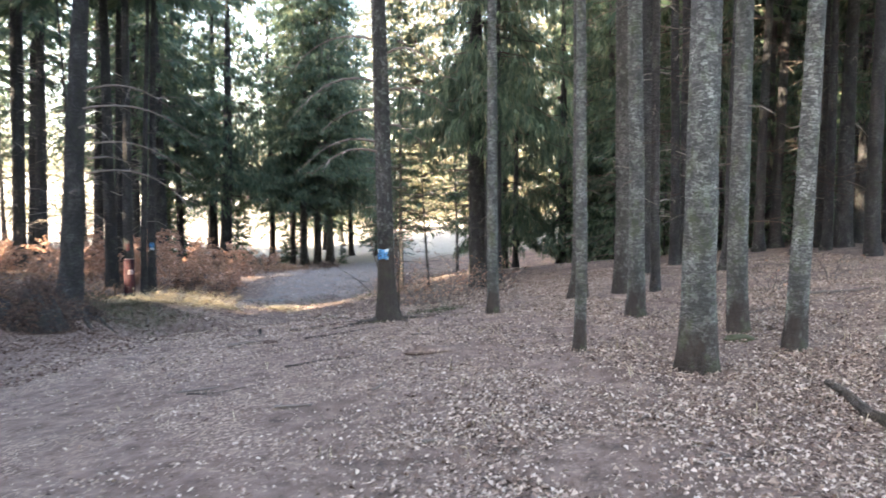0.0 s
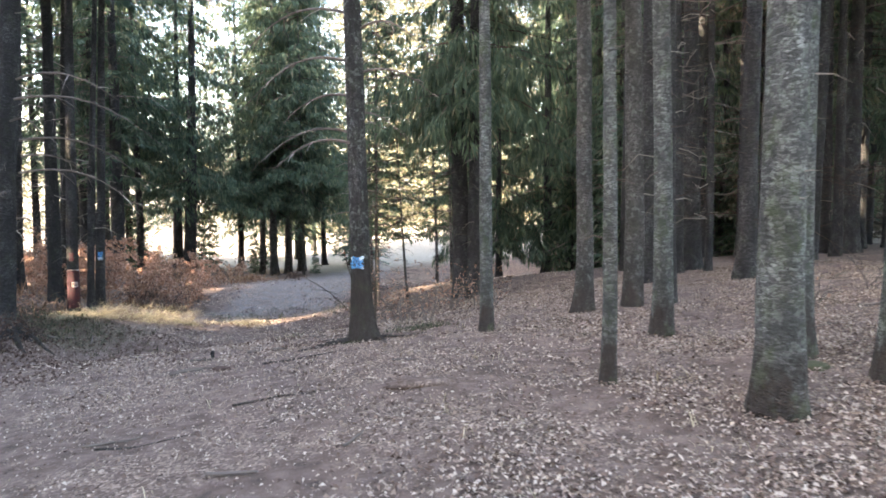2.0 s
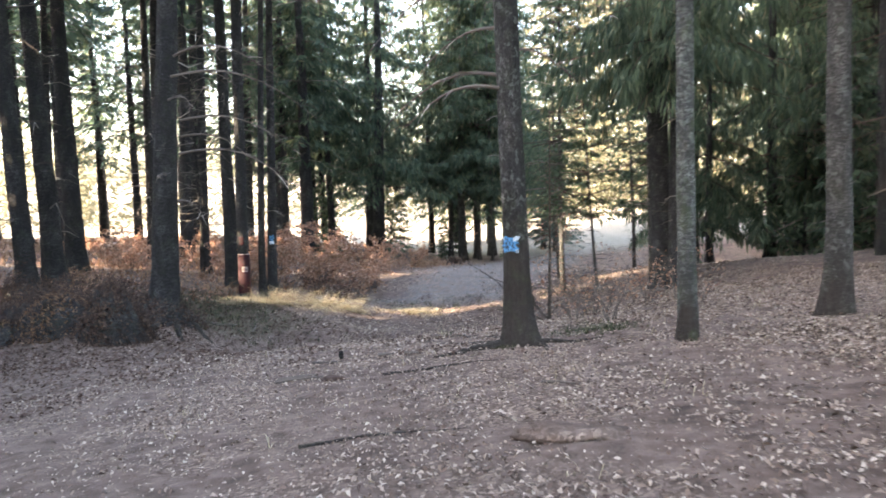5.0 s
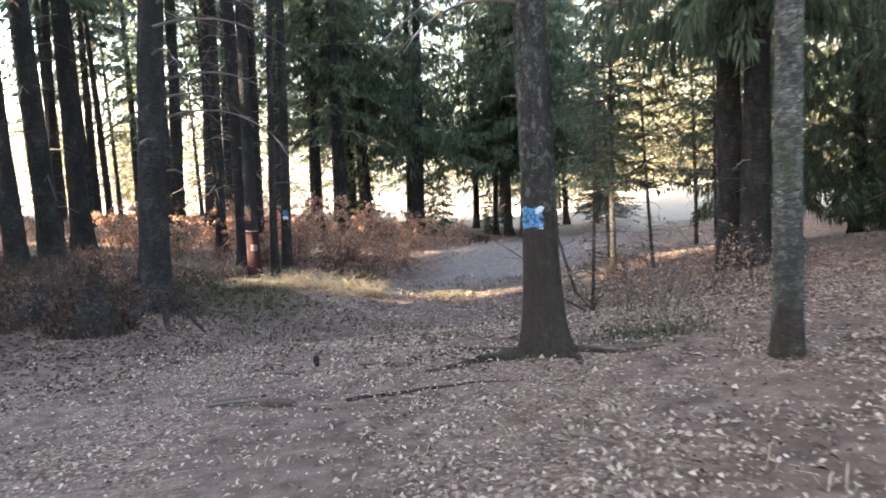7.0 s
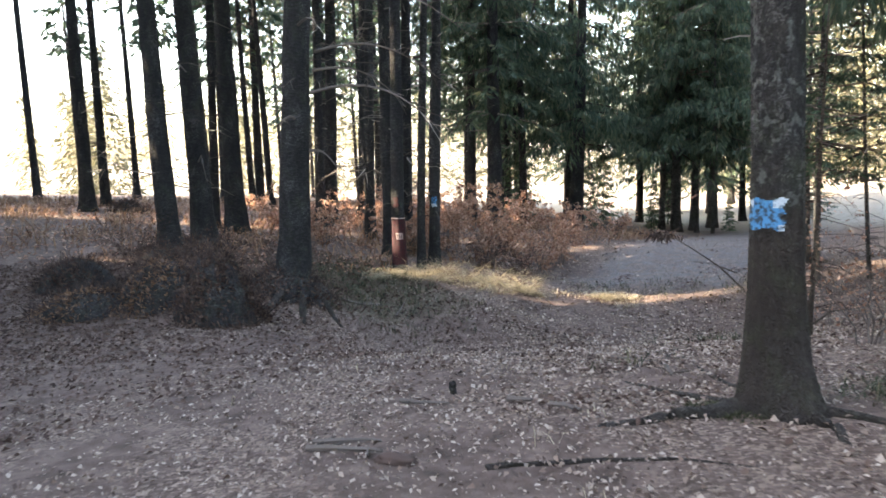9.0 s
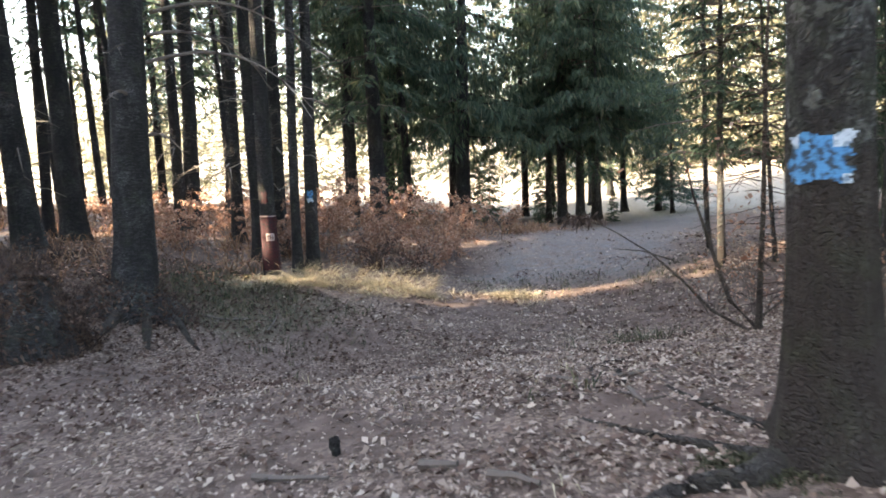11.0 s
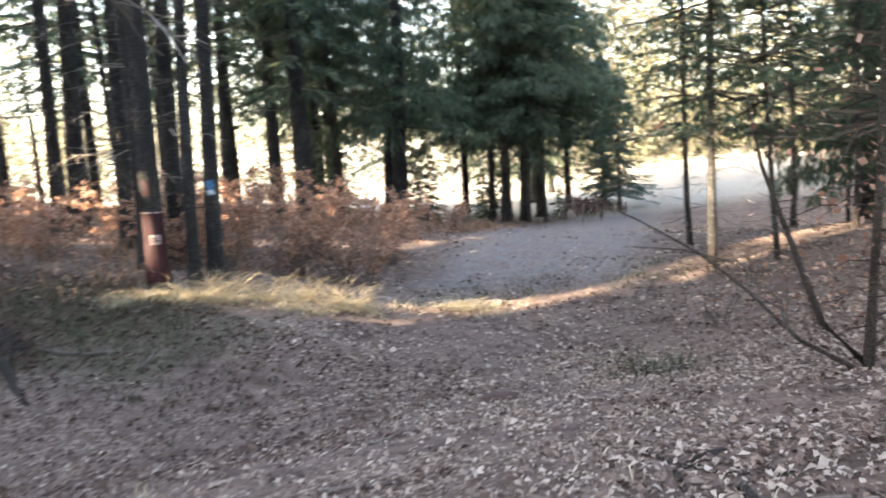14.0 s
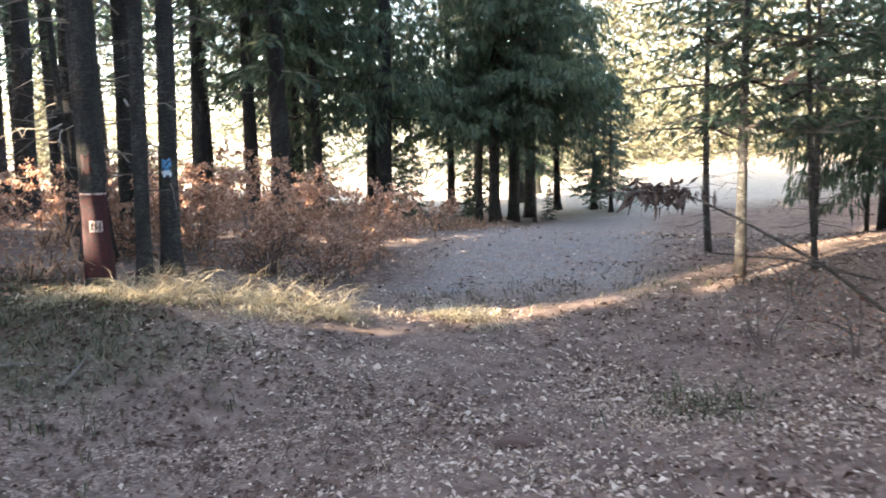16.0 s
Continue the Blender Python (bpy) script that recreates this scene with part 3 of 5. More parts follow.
# a small blue-green spruce at the clearing's edge
scaled_crown(spruce(-12.3, 50.5, 0.12, (0, 0), BARK_BROWN, "small blue-green spruce at the edge of the clearing", 7, drape=2, snags=0), 0.62, 0.30)
scaled_crown(spruce(-13.6, 52.5, 0.15, (0, 0), BARK_BROWN, "small blue-green spruce at the edge of the clearing", 9, drape=2, snags=0), 0.62, 0.38)
EDGE = "dark spruce with low boughs at the clearing's edge"
scaled_crown(spruce(-2.4, 34.6, 0.2, (0, 0), BARK_DARK, EDGE, drape=3, snags=0), 0.72, 1.0)
spruce(1.6, 43.5, 0.2, (0, 0), BARK_DARK, EDGE, low=3, snags=0)
spruce(0.4, 33.0, 0.2, (0, 0), BARK_DARK, EDGE, drape=3, snags=0)
spruce(1.9, 39.5, 0.24, (0, 0), BARK_DARK, EDGE, drape=1, snags=0)
spruce(3.4, 31.0, 0.2, (0, 0), BARK_DARK, EDGE, drape=1, snags=0)
for x, y, k in ((5.5, 30.5, 0), (9.5, 33.5, 3), (13.5, 35.0, 1), (7.5, 38.0, 3), (18.0, 34.0, 0), (12.0, 29.5, 1)):
    spruce(x, y, 0.2, (0, 0), BARK_DARK, "dark spruce with drooping boughs deep in the wood", drape=k, snags=10)


def far_from(x, y, placed, gap):
    return all((x - a) ** 2 + (y - b) ** 2 > gap * gap for a, b in placed)


# unseen trees added to shade all but a narrow gap for the low sun on the grass strip, and a low one across its foot
GAP = Vector((-13.07, 19.74, 0))
ACROSS = Vector((SUN.y, -SUN.x, 0))
for off, start, stop, step, size in ((2.05, 13.5, 32, 2.6, 0.5), (-1.9, 12.5, 30, 1.9, 0.55), (4.1, 18, 34, 4.5, 0.6), (2.75, 22, 38, 2.6, 1.0), (-3.1, 26, 38, 2.6, 1.0), (-5.5, 24, 38, 3.2, 1.1)):
    for k in range(int((stop - start) / step)):
        q = GAP + SUN * (start + step * k) + ACROSS * (off + 0.25 * math.sin(7 * k))
        short = stand("spruce_tree", q.x, q.y, (0, 0), "unseen bushy spruce added to narrow the sun gap", "tree", "spruces beside the gap", 40 * k, size)
        part("trunk", POLES[k % 4], short)
        part("crown", FULL[k % 2], short)
# unseen low tree added to keep sun off the ground before the strip
q = GAP + SUN * 13.0
low_blocker = stand("young_spruce", q.x, q.y, (0, 0), "unseen low spruce added to shade the start of the sun lane", "tree", "", 0, 0.5)
part("trunk", trunk_mesh("trunk", 0.05, 4.8, BARK_DARK, 950, 0.5, 8, 10), low_blocker)
part("crown", BUSHY[0][0], low_blocker)
# unseen pole added; its tuft blocks the sun between two lit strips
q = GAP + SUN * 30.0
pole_blocker = stand("spruce_tree", q.x, q.y, (0, 0), "unseen spruce pole with a tuft added to break the sun strip", "tree")
part("trunk", trunk_mesh("trunk", 0.09, 14.2, BARK_DARK, 951, 0.5, 8, 12), pole_blocker)
tuft = part("crown", BUSHY[1][0], pole_blocker)
tuft.location.z, tuft.scale = 11.9, (1.15, 1.15, 0.55)

# the rest of the wood, to the right of the track and beyond the left-hand trees, and unseen shading wood behind the
# walker
placed = [(o.matrix_world.translation.x, o.matrix_world.translation.y) for o in scene.objects if o.name.startswith("spruce_tree")]
rnd = random.Random(7)


def wood(n, x0, x1, y0, y1, gap, allowed, label, pool=HIGH):
    made = 0
    for _ in range(n * 30):
        x, y = rnd.uniform(x0, x1), rnd.uniform(y0, y1)
        if made >= n or not allowed(x, y) or not far_from(x, y, placed, gap):
            continue
        placed.append((x, y))
        made += 1
        k = rnd.randrange(12)
        ob = stand("spruce_tree", x, y, (rnd.uniform(-0.02, 0.02), rnd.uniform(-0.02, 0.02)), label, "tree", "spruces of the plantation", rnd.uniform(0, 360), rnd.uniform(0.8, 1.3))
        crown, limbs = pool[k % len(pool)]
        part("trunk", POLES[k % 4], ob)
        part("crown", crown, ob)
        part("limbs", limbs, ob)
        if pool is HIGH:
            part("dead_twigs", SNAGS[k % 4], ob)


def wood_mass(name, n, x0, x1, y0, y1, gap, allowed, label):
    """Trees that stand too far aside to be told apart, in one mesh: poles and boughs."""
    rng = np.random.default_rng(n)
    boughs, poles = [], []
    stock = []
    for me in FULL:
        co = np.empty(len(me.vertices) * 3, np.float32)
        me.vertices.foreach_get("co", co)
        stock.append(co.reshape(-1, 4, 3))
    for _ in range(n * 30):
        x, y = rnd.uniform(x0, x1), rnd.uniform(y0, y1)
        if len(poles) >= n or not allowed(x, y) or not far_from(x, y, placed, gap):
            continue
        placed.append((x, y))
        w, k = rng.uniform(0, 6.28), rng.uniform(0.85, 1.25)
        turn = np.array(((math.cos(w), -math.sin(w), 0), (math.sin(w), math.cos(w), 0), (0, 0, 1)))
        at = np.array((x, y, floor_at(x, y)))
        boughs.append(stock[len(poles) % 2] @ turn.T * k + at)
        ring = np.array([(math.cos(q * math.pi / 4), math.sin(q * math.pi / 4), 0) for q in range(9)])
        a, b = ring * 0.2 * k + at - np.array((0, 0, 0.2)), ring * 0.04 + at + np.array((0, 0, 20 * k))
        poles.append(np.stack([a[:-1], a[1:], b[1:], b[:-1]], 1))
    count_b = sum(len(q) for q in boughs)
    me = quads_mesh(name, np.concatenate(boughs + poles), NEEDLES)
    me.materials.append(BARK_DARK)
    which = np.zeros(len(me.polygons), np.int32)
    which[count_b:] = 1
    me.polygons.foreach_set("material_index", which)
    tagged(new(name, me), label, "woods", kind="stuff")


def sun_lane(x, y, px, py):
    """How far (x, y) stands from the line of sunlight that falls on (px, py)."""
    return abs((x - px) * SUN.y - (y - py) * SUN.x)


def shaded(x, y):
    """Clear of the gaps between the crowns through which the low sun reaches the grass strip and the bracken."""
    near = x > -38
    return (sun_lane(x, y, -10.4, 22.6) > (3.2 if near else 3.0)
            and sun_lane(x, y, -14.8, 24.6) > (4.0 if near else 3.6))


wood(14, 1, 34, 32, 70, 3.8, lambda x, y: 1.5 + 0.02 * (y - 34) < x < 0.5 * y + 1, "dark spruce with drooping boughs deep in the wood", LOW)
wood(30, 2, 15, 17, 36, 1.5, lambda x, y: x > 2.4 - 0.05 * (y - 16) and y > 15 + 0.1 * x, "dark spruce pole deep in the shaded wood")
wood(56, -1.0, 30, 16, 52, 1.8, lambda x, y: x > 2.4 - 0.05 * (y - 16) and y > 15 + 0.1 * x, "dark spruce pole deep in the shaded wood")
wood(13, 5, 24, -6, 17, 2.6, lambda x, y: x > 5 + 0.12 * y, "grey spruce pole in the shaded wood")
wood(14, -52, -22, 20, 50, 3.8, lambda x, y: x < -0.9 * y + 4 and not (-42 < x < -30 and 20 < y < 27), "spruce pole in the light at the wood's edge")
# unseen tall trees added across the gaps; the low sun passes under their crowns, which shade the wood beyond the track
for k, (x, y) in enumerate(((-33.0, 6.6), (-34.4, 8.1), (-34.6, 5.6), (-36.0, 7.2), (-29.6, -0.2), (-29.0, 2.2), (-30.3, 3.7), (-31.6, 5.1), (-30.9, 1.6), (-32.6, 3.4))):
    placed.append((x, y))
    ob = stand("spruce_tree", x, y, (0, 0), "unseen tall spruce added to shade the wood beyond", "tree", "spruces of the plantation", 50 * k, 1.22)
    part("trunk", POLES[k % 4], ob)
    part("crown", HIGH[k % 3][0], ob)
    part("crown", HIGH[(k + 1) % 3][0], ob).rotation_euler.z = 1.0
    part("limbs", HIGH[k % 3][1], ob)
    for o in ob.children:
        if o.name.startswith(("crown", "limbs")):
            o.location.z = 1.7 if k > 4 else -0.9
# unseen woods added on the sun's side to shade floor and spruces
wood_mass("wood_beside", 200, -80, -7, -48, 12, 2.4, lambda x, y: x < -9.5 - max(0, y) * 0.9 - 5 * (y < 6) and shaded(x, y), "unseen spruce wood added beside the track for shade")
wood_mass("wood_beyond_meadow", 12, -85, -44, -6, 20, 3.6, lambda x, y: y > -9.5 - 0.9 * x - 60 and shaded(x, y), "unseen spruce wood added beyond the meadow for shade")
wood_mass("wood_beyond", 90, 3, 48, 46, 100, 3.0, lambda x, y: 2.5 + 0.12 * (y - 46) < x < 0.5 * y, "dense dark spruce wood beyond the shaded trunks")
# unseen wood added behind the walker for shade
wood_mass("wood_behind", 14, -8, 24, -46, -18, 3.4, lambda x, y: abs(x) > 1.5, "unseen spruce wood added behind for shade")

# knee-high to man-high young spruces under the old ones
def underwood(spots, label):
    for k, (x, y, size) in enumerate(spots):
        ob = stand("young_spruce", x, y, (0, 0), label, "tree", "young spruces under the old ones", 40 * k, size)
        part("trunk", POLES[0], ob).scale = (0.25, 0.25, 0.21)
        part("crown", BUSHY[k % 2][0], ob)
        part("limbs", BUSHY[k % 2][1], ob)


underwood([(rnd.uniform(2, 26), rnd.uniform(27, 46), rnd.uniform(0.6, 1.3)) for _ in range(26)] + [(rnd.uniform(0.5, 11), rnd.uniform(29, 44), rnd.uniform(1.0, 1.7)) for _ in range(16)], "young dark spruce under the shaded wood")
underwood(((-21.5, 37.5, 0.8), (-18.2, 45.5, 0.6), (-23.8, 40.2, 0.9), (-20.0, 41.6, 0.7), (-22.0, 47.0, 0.9), (-18.9, 49.2, 0.7), (-13.4, 52.6, 0.6), (-14.6, 47.0, 0.4), (-17.4, 43.4, 0.35)), "low young spruce between the old trunks")
scaled_crown(spruce(-1.7, 31.5, 0.14, (0, 0), BARK_DARK, "small dense dark spruce beside the bend", 14, drape=3, snags=0), 0.58, 0.8)

# ---- far woods and meadow edge ----
def far_woods(n, seed, mat, a0, a1, near_d, far_d, low, tall):
    rng = np.random.default_rng(seed)
    out = []
    for _ in range(n):
        a, d = rng.uniform(a0, a1), rng.uniform(near_d, far_d)
        x, y = -6 + d * math.sin(a), 14 + d * math.cos(a)
        h = rng.uniform(low, tall)
        z0 = float(lie(np.float64(x), np.float64(y)))
        m = 520
        f = rng.uniform(0.02, 1, m) ** 1.2
        r = (1 - f) ** 0.8 * h * 0.21 * rng.uniform(0.3, 1.15, m) + 0.15
        w = rng.uniform(0, 6.28, m)
        c = np.stack([x + r * np.cos(w), y + r * np.sin(w), z0 + f * h - 0.25 * r], 1)
        u = np.stack([np.cos(w), np.sin(w), -rng.uniform(0.1, 0.9, m)], 1) + rng.normal(0, 0.3, (m, 3))
        v = np.cross(u, rng.normal(size=(m, 3)))
        u *= (0.7 * rng.uniform(0.4, 1.2, m) / np.linalg.norm(u, axis=1))[:, None]
        v *= (0.13 * rng.uniform(0.4, 1.2, m) / np.linalg.norm(v, axis=1))[:, None]
        out.append(np.stack([c - u, c + v, c + u, c - v], 1))
    return quads_mesh("far_woods", np.concatenate(out), mat)


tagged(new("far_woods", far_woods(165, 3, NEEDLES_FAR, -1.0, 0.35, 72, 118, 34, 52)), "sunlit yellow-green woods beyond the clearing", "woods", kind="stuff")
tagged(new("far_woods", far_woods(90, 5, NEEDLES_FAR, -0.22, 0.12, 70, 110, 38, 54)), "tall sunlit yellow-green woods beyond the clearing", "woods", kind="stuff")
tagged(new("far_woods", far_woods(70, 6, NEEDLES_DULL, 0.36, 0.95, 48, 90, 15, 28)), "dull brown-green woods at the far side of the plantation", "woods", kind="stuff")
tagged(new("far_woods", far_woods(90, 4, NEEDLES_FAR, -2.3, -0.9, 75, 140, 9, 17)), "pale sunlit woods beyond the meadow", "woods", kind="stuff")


# ---- leaf litter ----
def scatter(n, seed, x0, x1, y0, y1, keep):
    rng = np.random.default_rng(seed)
    x, y = rng.uniform(x0, x1, n), rng.uniform(y0, y1, n)
    ok = rng.random(n) < keep(x, y)
    return rng, x[ok], y[ok]


def leaf_cover(x, y):
    patch = 0.5 + 0.5 * np.sin(1.3 * x + 2 * np.sin(0.7 * y)) * np.sin(1.1 * y + 1.5 * np.sin(0.9 * x))
    worn = np.exp(-((x - track(y)) / 0.9) ** 2) * 0.55
    bare = 0.75 * np.exp(-(((x + 1.9) / 1.8) ** 2 + ((y - 12.0) / 1.6) ** 2)) + 0.6 * np.exp(-(((x + 1.5) / 1.0) ** 2 + ((y - 8.6) / 0.5) ** 2))
    fade = np.clip((28 - y) / 8, 0.3, 1)
    bank = np.clip(0.5 + 0.5 * (x - track(y) + 0.8) / 2.6, 0.14, 1)
    blot = 0.5 + 0.5 * np.sin(2.9 * x + 1.7 * np.sin(1.9 * y + 1)) * np.sin(2.3 * y + 1.9 * np.sin(1.6 * x))
    drift = np.clip(0.16 + 1.5 * (0.6 * patch + 0.4 * blot - 0.28), 0.1, 1)
    return np.clip(1.15 * drift * (1 - worn) * (1 - bare), 0.06, 1) * fade * bank


def off_lane(x, y):
    """1 beside the grey roadway, low on it."""
    return np.where(y > 24.5, np.clip((np.abs(x + 9.6 + 0.12 * (y - 27.0)) - 1.6) / 1.4, 0.1, 1), 1)


def litter(name, n, seed, x0, x1, y0, y1, small, large, keep, mat, lift=0.012):
    rng, x, y = scatter(n, seed, x0, x1, y0, y1, keep)
    m = len(x)
    z = lie(x, y) + rough(x, y)
    a = rng.uniform(0, 6.28, m)
    ln = rng.uniform(small, large, m)
    wd = ln * rng.uniform(0.42, 0.68, m)
    u = np.stack([np.cos(a), np.sin(a), rng.normal(0, 0.28, m)], 1)
    v = np.stack([-np.sin(a), np.cos(a), rng.normal(0, 0.35, m)], 1)
    c = np.stack([x, y, z + lift + np.abs(rng.normal(0, 0.008, m))], 1)
    fold = np.zeros((m, 3))
    fold[:, 2] = ln * rng.uniform(0.0, 0.4, m)
    h = u * (ln / 2)[:, None]
    s = v * (wd / 2)[:, None]
    return quads_mesh(name, np.stack([c - h, c + s + fold, c + h, c - s + fold * 0.6], 1), mat, True)


tagged(new("leaf_litter", litter("leaf_litter", 240000, 11, -9.5, 8, 0.2, 21, 0.018, 0.054, leaf_cover, LEAF_LITTER)), "pale dry beech leaves strewn over the forest floor", "leaves", kind="stuff")
tagged(new("leaf_litter", litter("leaf_litter", 115000, 14, -2.5, 8, 0.5, 13, 0.025, 0.06, lambda x, y: np.clip((x + 2.5) / 2.5, 0, 1) * leaf_cover(x, y), LEAF_LITTER, 0.02)), "thick drift of pale dry leaves on the bank", "leaves", kind="stuff")
tagged(new("brown_litter", litter("brown_litter", 60000, 15, -19, -8, 8, 20, 0.03, 0.09, lambda x, y: 0.25 + 0.6 * np.clip((-10.5 - x) / 2, 0, 1), BRACKEN_DARK, 0.015)), "dark brown leaf litter and debris round the mounds", "leaves", kind="stuff")
tagged(new("brown_litter", litter("brown_litter", 26000, 16, -11, -1, 12, 27, 0.03, 0.08, lambda x, y: np.clip(np.sin(1.9 * x + np.sin(1.7 * y)) * np.sin(2.3 * y + np.sin(1.1 * x)), 0.08, 1), BRACKEN_DARK, 0.014)), "dark rotting leaves and bark bits in patches", "leaves", kind="stuff")
tagged(new("leaf_litter", litter("leaf_litter", 14000, 17, -10, -3.5, 9, 22, 0.03, 0.06, lambda x, y: np.clip(0.55 + 0.6 * np.sin(1.4 * x + np.sin(y)) * np.sin(1.2 * y + np.sin(x)), 0.1, 1), LEAF_LITTER, 0.02)), "large curled pale leaves beside the track", "leaves", kind="stuff")
tagged(new("brown_litter", litter("brown_litter", 20000, 18, -13, -1, 19, 36, 0.05, 0.12, lambda x, y: np.clip(0.35 + 0.6 * np.sin(1.7 * x + np.sin(1.3 * y)) * np.sin(1.9 * y + np.sin(x)), 0.12, 1) * off_lane(x, y), LEAF_LITTER, 0.015)), "scattered dry leaves and bits on the far track", "leaves", kind="stuff")
tagged(new("leaf_crumbs", litter("leaf_crumbs", 45000, 13, -9, 5, 1, 24, 0.012, 0.032, lambda x, y: np.exp(-((x - track(y)) / 2.2) ** 2) + 0.15, LEAF_LITTER, 0.004)), "crumbled leaf and bark bits trodden into the track", "leaves", kind="stuff")
tagged(new("leaf_litter", litter("leaf_litter", 80000, 12, -13, 1, 12, 42, 0.03, 0.075, lambda x, y: leaf_cover(x, y) * off_lane(x, y), LEAF_LITTER)), "pale dry leaves beside the track", "leaves", kind="stuff")


# ---- paint marks on the trunks ----
def sleeve(name, tree, h0, h1, a0, a1, mat, cols=14, rows=8, keep=None, label="", proud=0.006, sides=14):
    """A skin of paint that follows the bark between two heights and two bearings; keep picks its cells."""
    trunk = next(o for o in tree.children if o.name.startswith("trunk")).data
    co = np.empty(len(trunk.vertices) * 3, np.float32)
    trunk.vertices.foreach_get("co", co)
    ring = co.reshape(-1, sides, 3)
    heights = ring[:, 0, 2]

    def skin(a, hh):
        i = min(max(int(np.searchsorted(heights, hh)) - 1, 0), len(ring) - 2)
        f = (hh - heights[i]) / (heights[i + 1] - heights[i])
        loop = ring[i] * (1 - f) + ring[i + 1] * f
        q = (math.degrees(a) / 360 % 1) * sides
        k, g = int(q) % sides, q - int(q)
        return Vector(loop[k] * (1 - g) + loop[(k + 1) % sides] * g)

    verts, faces = [], []
    for i in range(rows + 1):
        for k in range(cols + 1):
            a = radians(a0 + (a1 - a0) * k / cols)
            p = skin(a, h0 + (h1 - h0) * i / rows)
            verts.append(p + Vector((math.cos(a), math.sin(a), 0)) * proud)
    for i in range(rows):
        for k in range(cols):
            if keep is None or keep((k + 0.5) / cols, (i + 0.5) / rows):
                p = i * (cols + 1) + k
                faces.append((p, p + 1, p + cols + 2, p + cols + 1))
    return part(name, mesh_of(name, verts, faces, mat, True), tree, label)


def ragged(seed):
    r0 = random.Random(seed)
    ph = [r0.uniform(0, 6.28) for _ in range(4)]

    def edge(u, v):
        return min(u - 0.05 - 0.05 * math.sin(9 * v + ph[0]), 0.95 + 0.05 * math.sin(11 * v + ph[1]) - u,
                   v - 0.05 - 0.06 * math.sin(10 * u + ph[2]), 0.94 + 0.05 * math.sin(12 * u + ph[3]) - v)
    return edge


edge = ragged(3)
corner = lambda u, v: (u < 0.22 and v > 0.66 + 0.3 * abs(u - 0.15)) or (u > 0.7 and v > 0.68 - 0.2 * (u - 0.8)) or (u > 0.82 and v < 0.2)
sleeve("white_mark", blaze_tree, 1.26, 1.48, -152, -56, PAINT_WHITE, 26, 22, lambda u, v: edge(u, v) > 0 and corner(u, v), "flaking white paint patches")
sleeve("blue_mark", blaze_tree, 1.26, 1.48, -152, -56, PAINT_BLUE, 26, 22, lambda u, v: edge(u, v) > 0 and not corner(u, v) and not (u > 0.86 and 0.3 < v < 0.5), "light blue painted cross")
sleeve("red_paint", red_tree, 0.20, 1.30, 0, 360, PAINT_RED, 28, 12, None, "dull dark red paint")
sleeve("red_mark", red_tree, 1.55, 1.80, -95, -40, PAINT_RED, 12, 8, lambda u, v: ragged(5)(u, v) > 0, "faded red paint spot")
sleeve("white_ring", red_tree, 1.285, 1.31, -120, 20, PAINT_DULL, 24, 2, None, "thin pale ring round the trunk", 0.010)
plate = sleeve("white_label", red_tree, 0.80, 0.95, -72, -14, PAINT_DULL, 8, 6, None, "small white painted label with dark strokes", 0.010)
for k, (b0, b1) in enumerate(((-62, -57), (-46, -41), (-30, -25))):
    sleeve("dark_stroke", red_tree, 0.83, 0.92, b0, b1, PAINT_RED, 2, 4, None, "", 0.014)
sleeve("blue_mark", pair_b, 1.50, 1.78, -100, -30, PAINT_BLUE, 14, 12, lambda u, v: ragged(8)(u, v) > 0 and v > 0.3, "light blue paint square")
sleeve("white_mark", pair_b, 1.50, 1.78, -100, -30, PAINT_WHITE, 14, 12, lambda u, v: ragged(8)(u, v) > 0 and v <= 0.3, "white paint below the blue")


# ---- bare boughs on the nearest trunks ----
def bough(tree, h, bearing, length, sag, seed, r0=0.028, twigs=10, mat=TWIG, start=0.12):
    rnd = random.Random(seed)
    a = radians(bearing)
    d = Vector((math.cos(a), math.sin(a), 0))
    side = Vector((-d.y, d.x, 0))
    n = 8
    pts = [d * (start + length * i / n) + side * (0.12 * length * math.sin(2.2 * i / n + seed)) + Vector((0, 0, h + 0.10 * length * math.sin(3 * i / n) - sag * (i / n) ** 2)) for i in range(n + 1)]
    pieces = [tube(pts, [r0 * (1 - 0.85 * i / n) for i in range(n + 1)], 6)]
    for _ in range(twigs):
        i = rnd.randint(2, n)
        ln = length * rnd.uniform(0.1, 0.32)
        go = (d * rnd.uniform(0.2, 1) + side * rnd.choice((-1, 1)) * rnd.uniform(0.3, 1) + Vector((0, 0, rnd.uniform(-0.7, 0.15)))).normalized()
        q = pts[i]
        pieces.append(tube([q, q + go * ln * 0.5, q + go * ln + Vector((0, 0, -0.12 * ln))], [r0 * 0.35, r0 * 0.25, r0 * 0.1], 4))
    part("branch", mesh_of("branch", *join(pieces), mat), tree)


for h, bearing, length, sag in ((5.6, 170, 1.7, 0.5), (4.8, 195, 1.6, 0.7), (4.2, 160, 1.3, 0.3), (3.6, 185, 1.5, 0.5), (3.4, 205, 1.2, 0.4), (4.6, 20, 1.2, 0.4), (5.3, -20, 1.4, 0.6), (3.9, 60, 1.0, 0.3)):
    bough(blaze_tree, h, bearing, length, sag, int(h * 10))
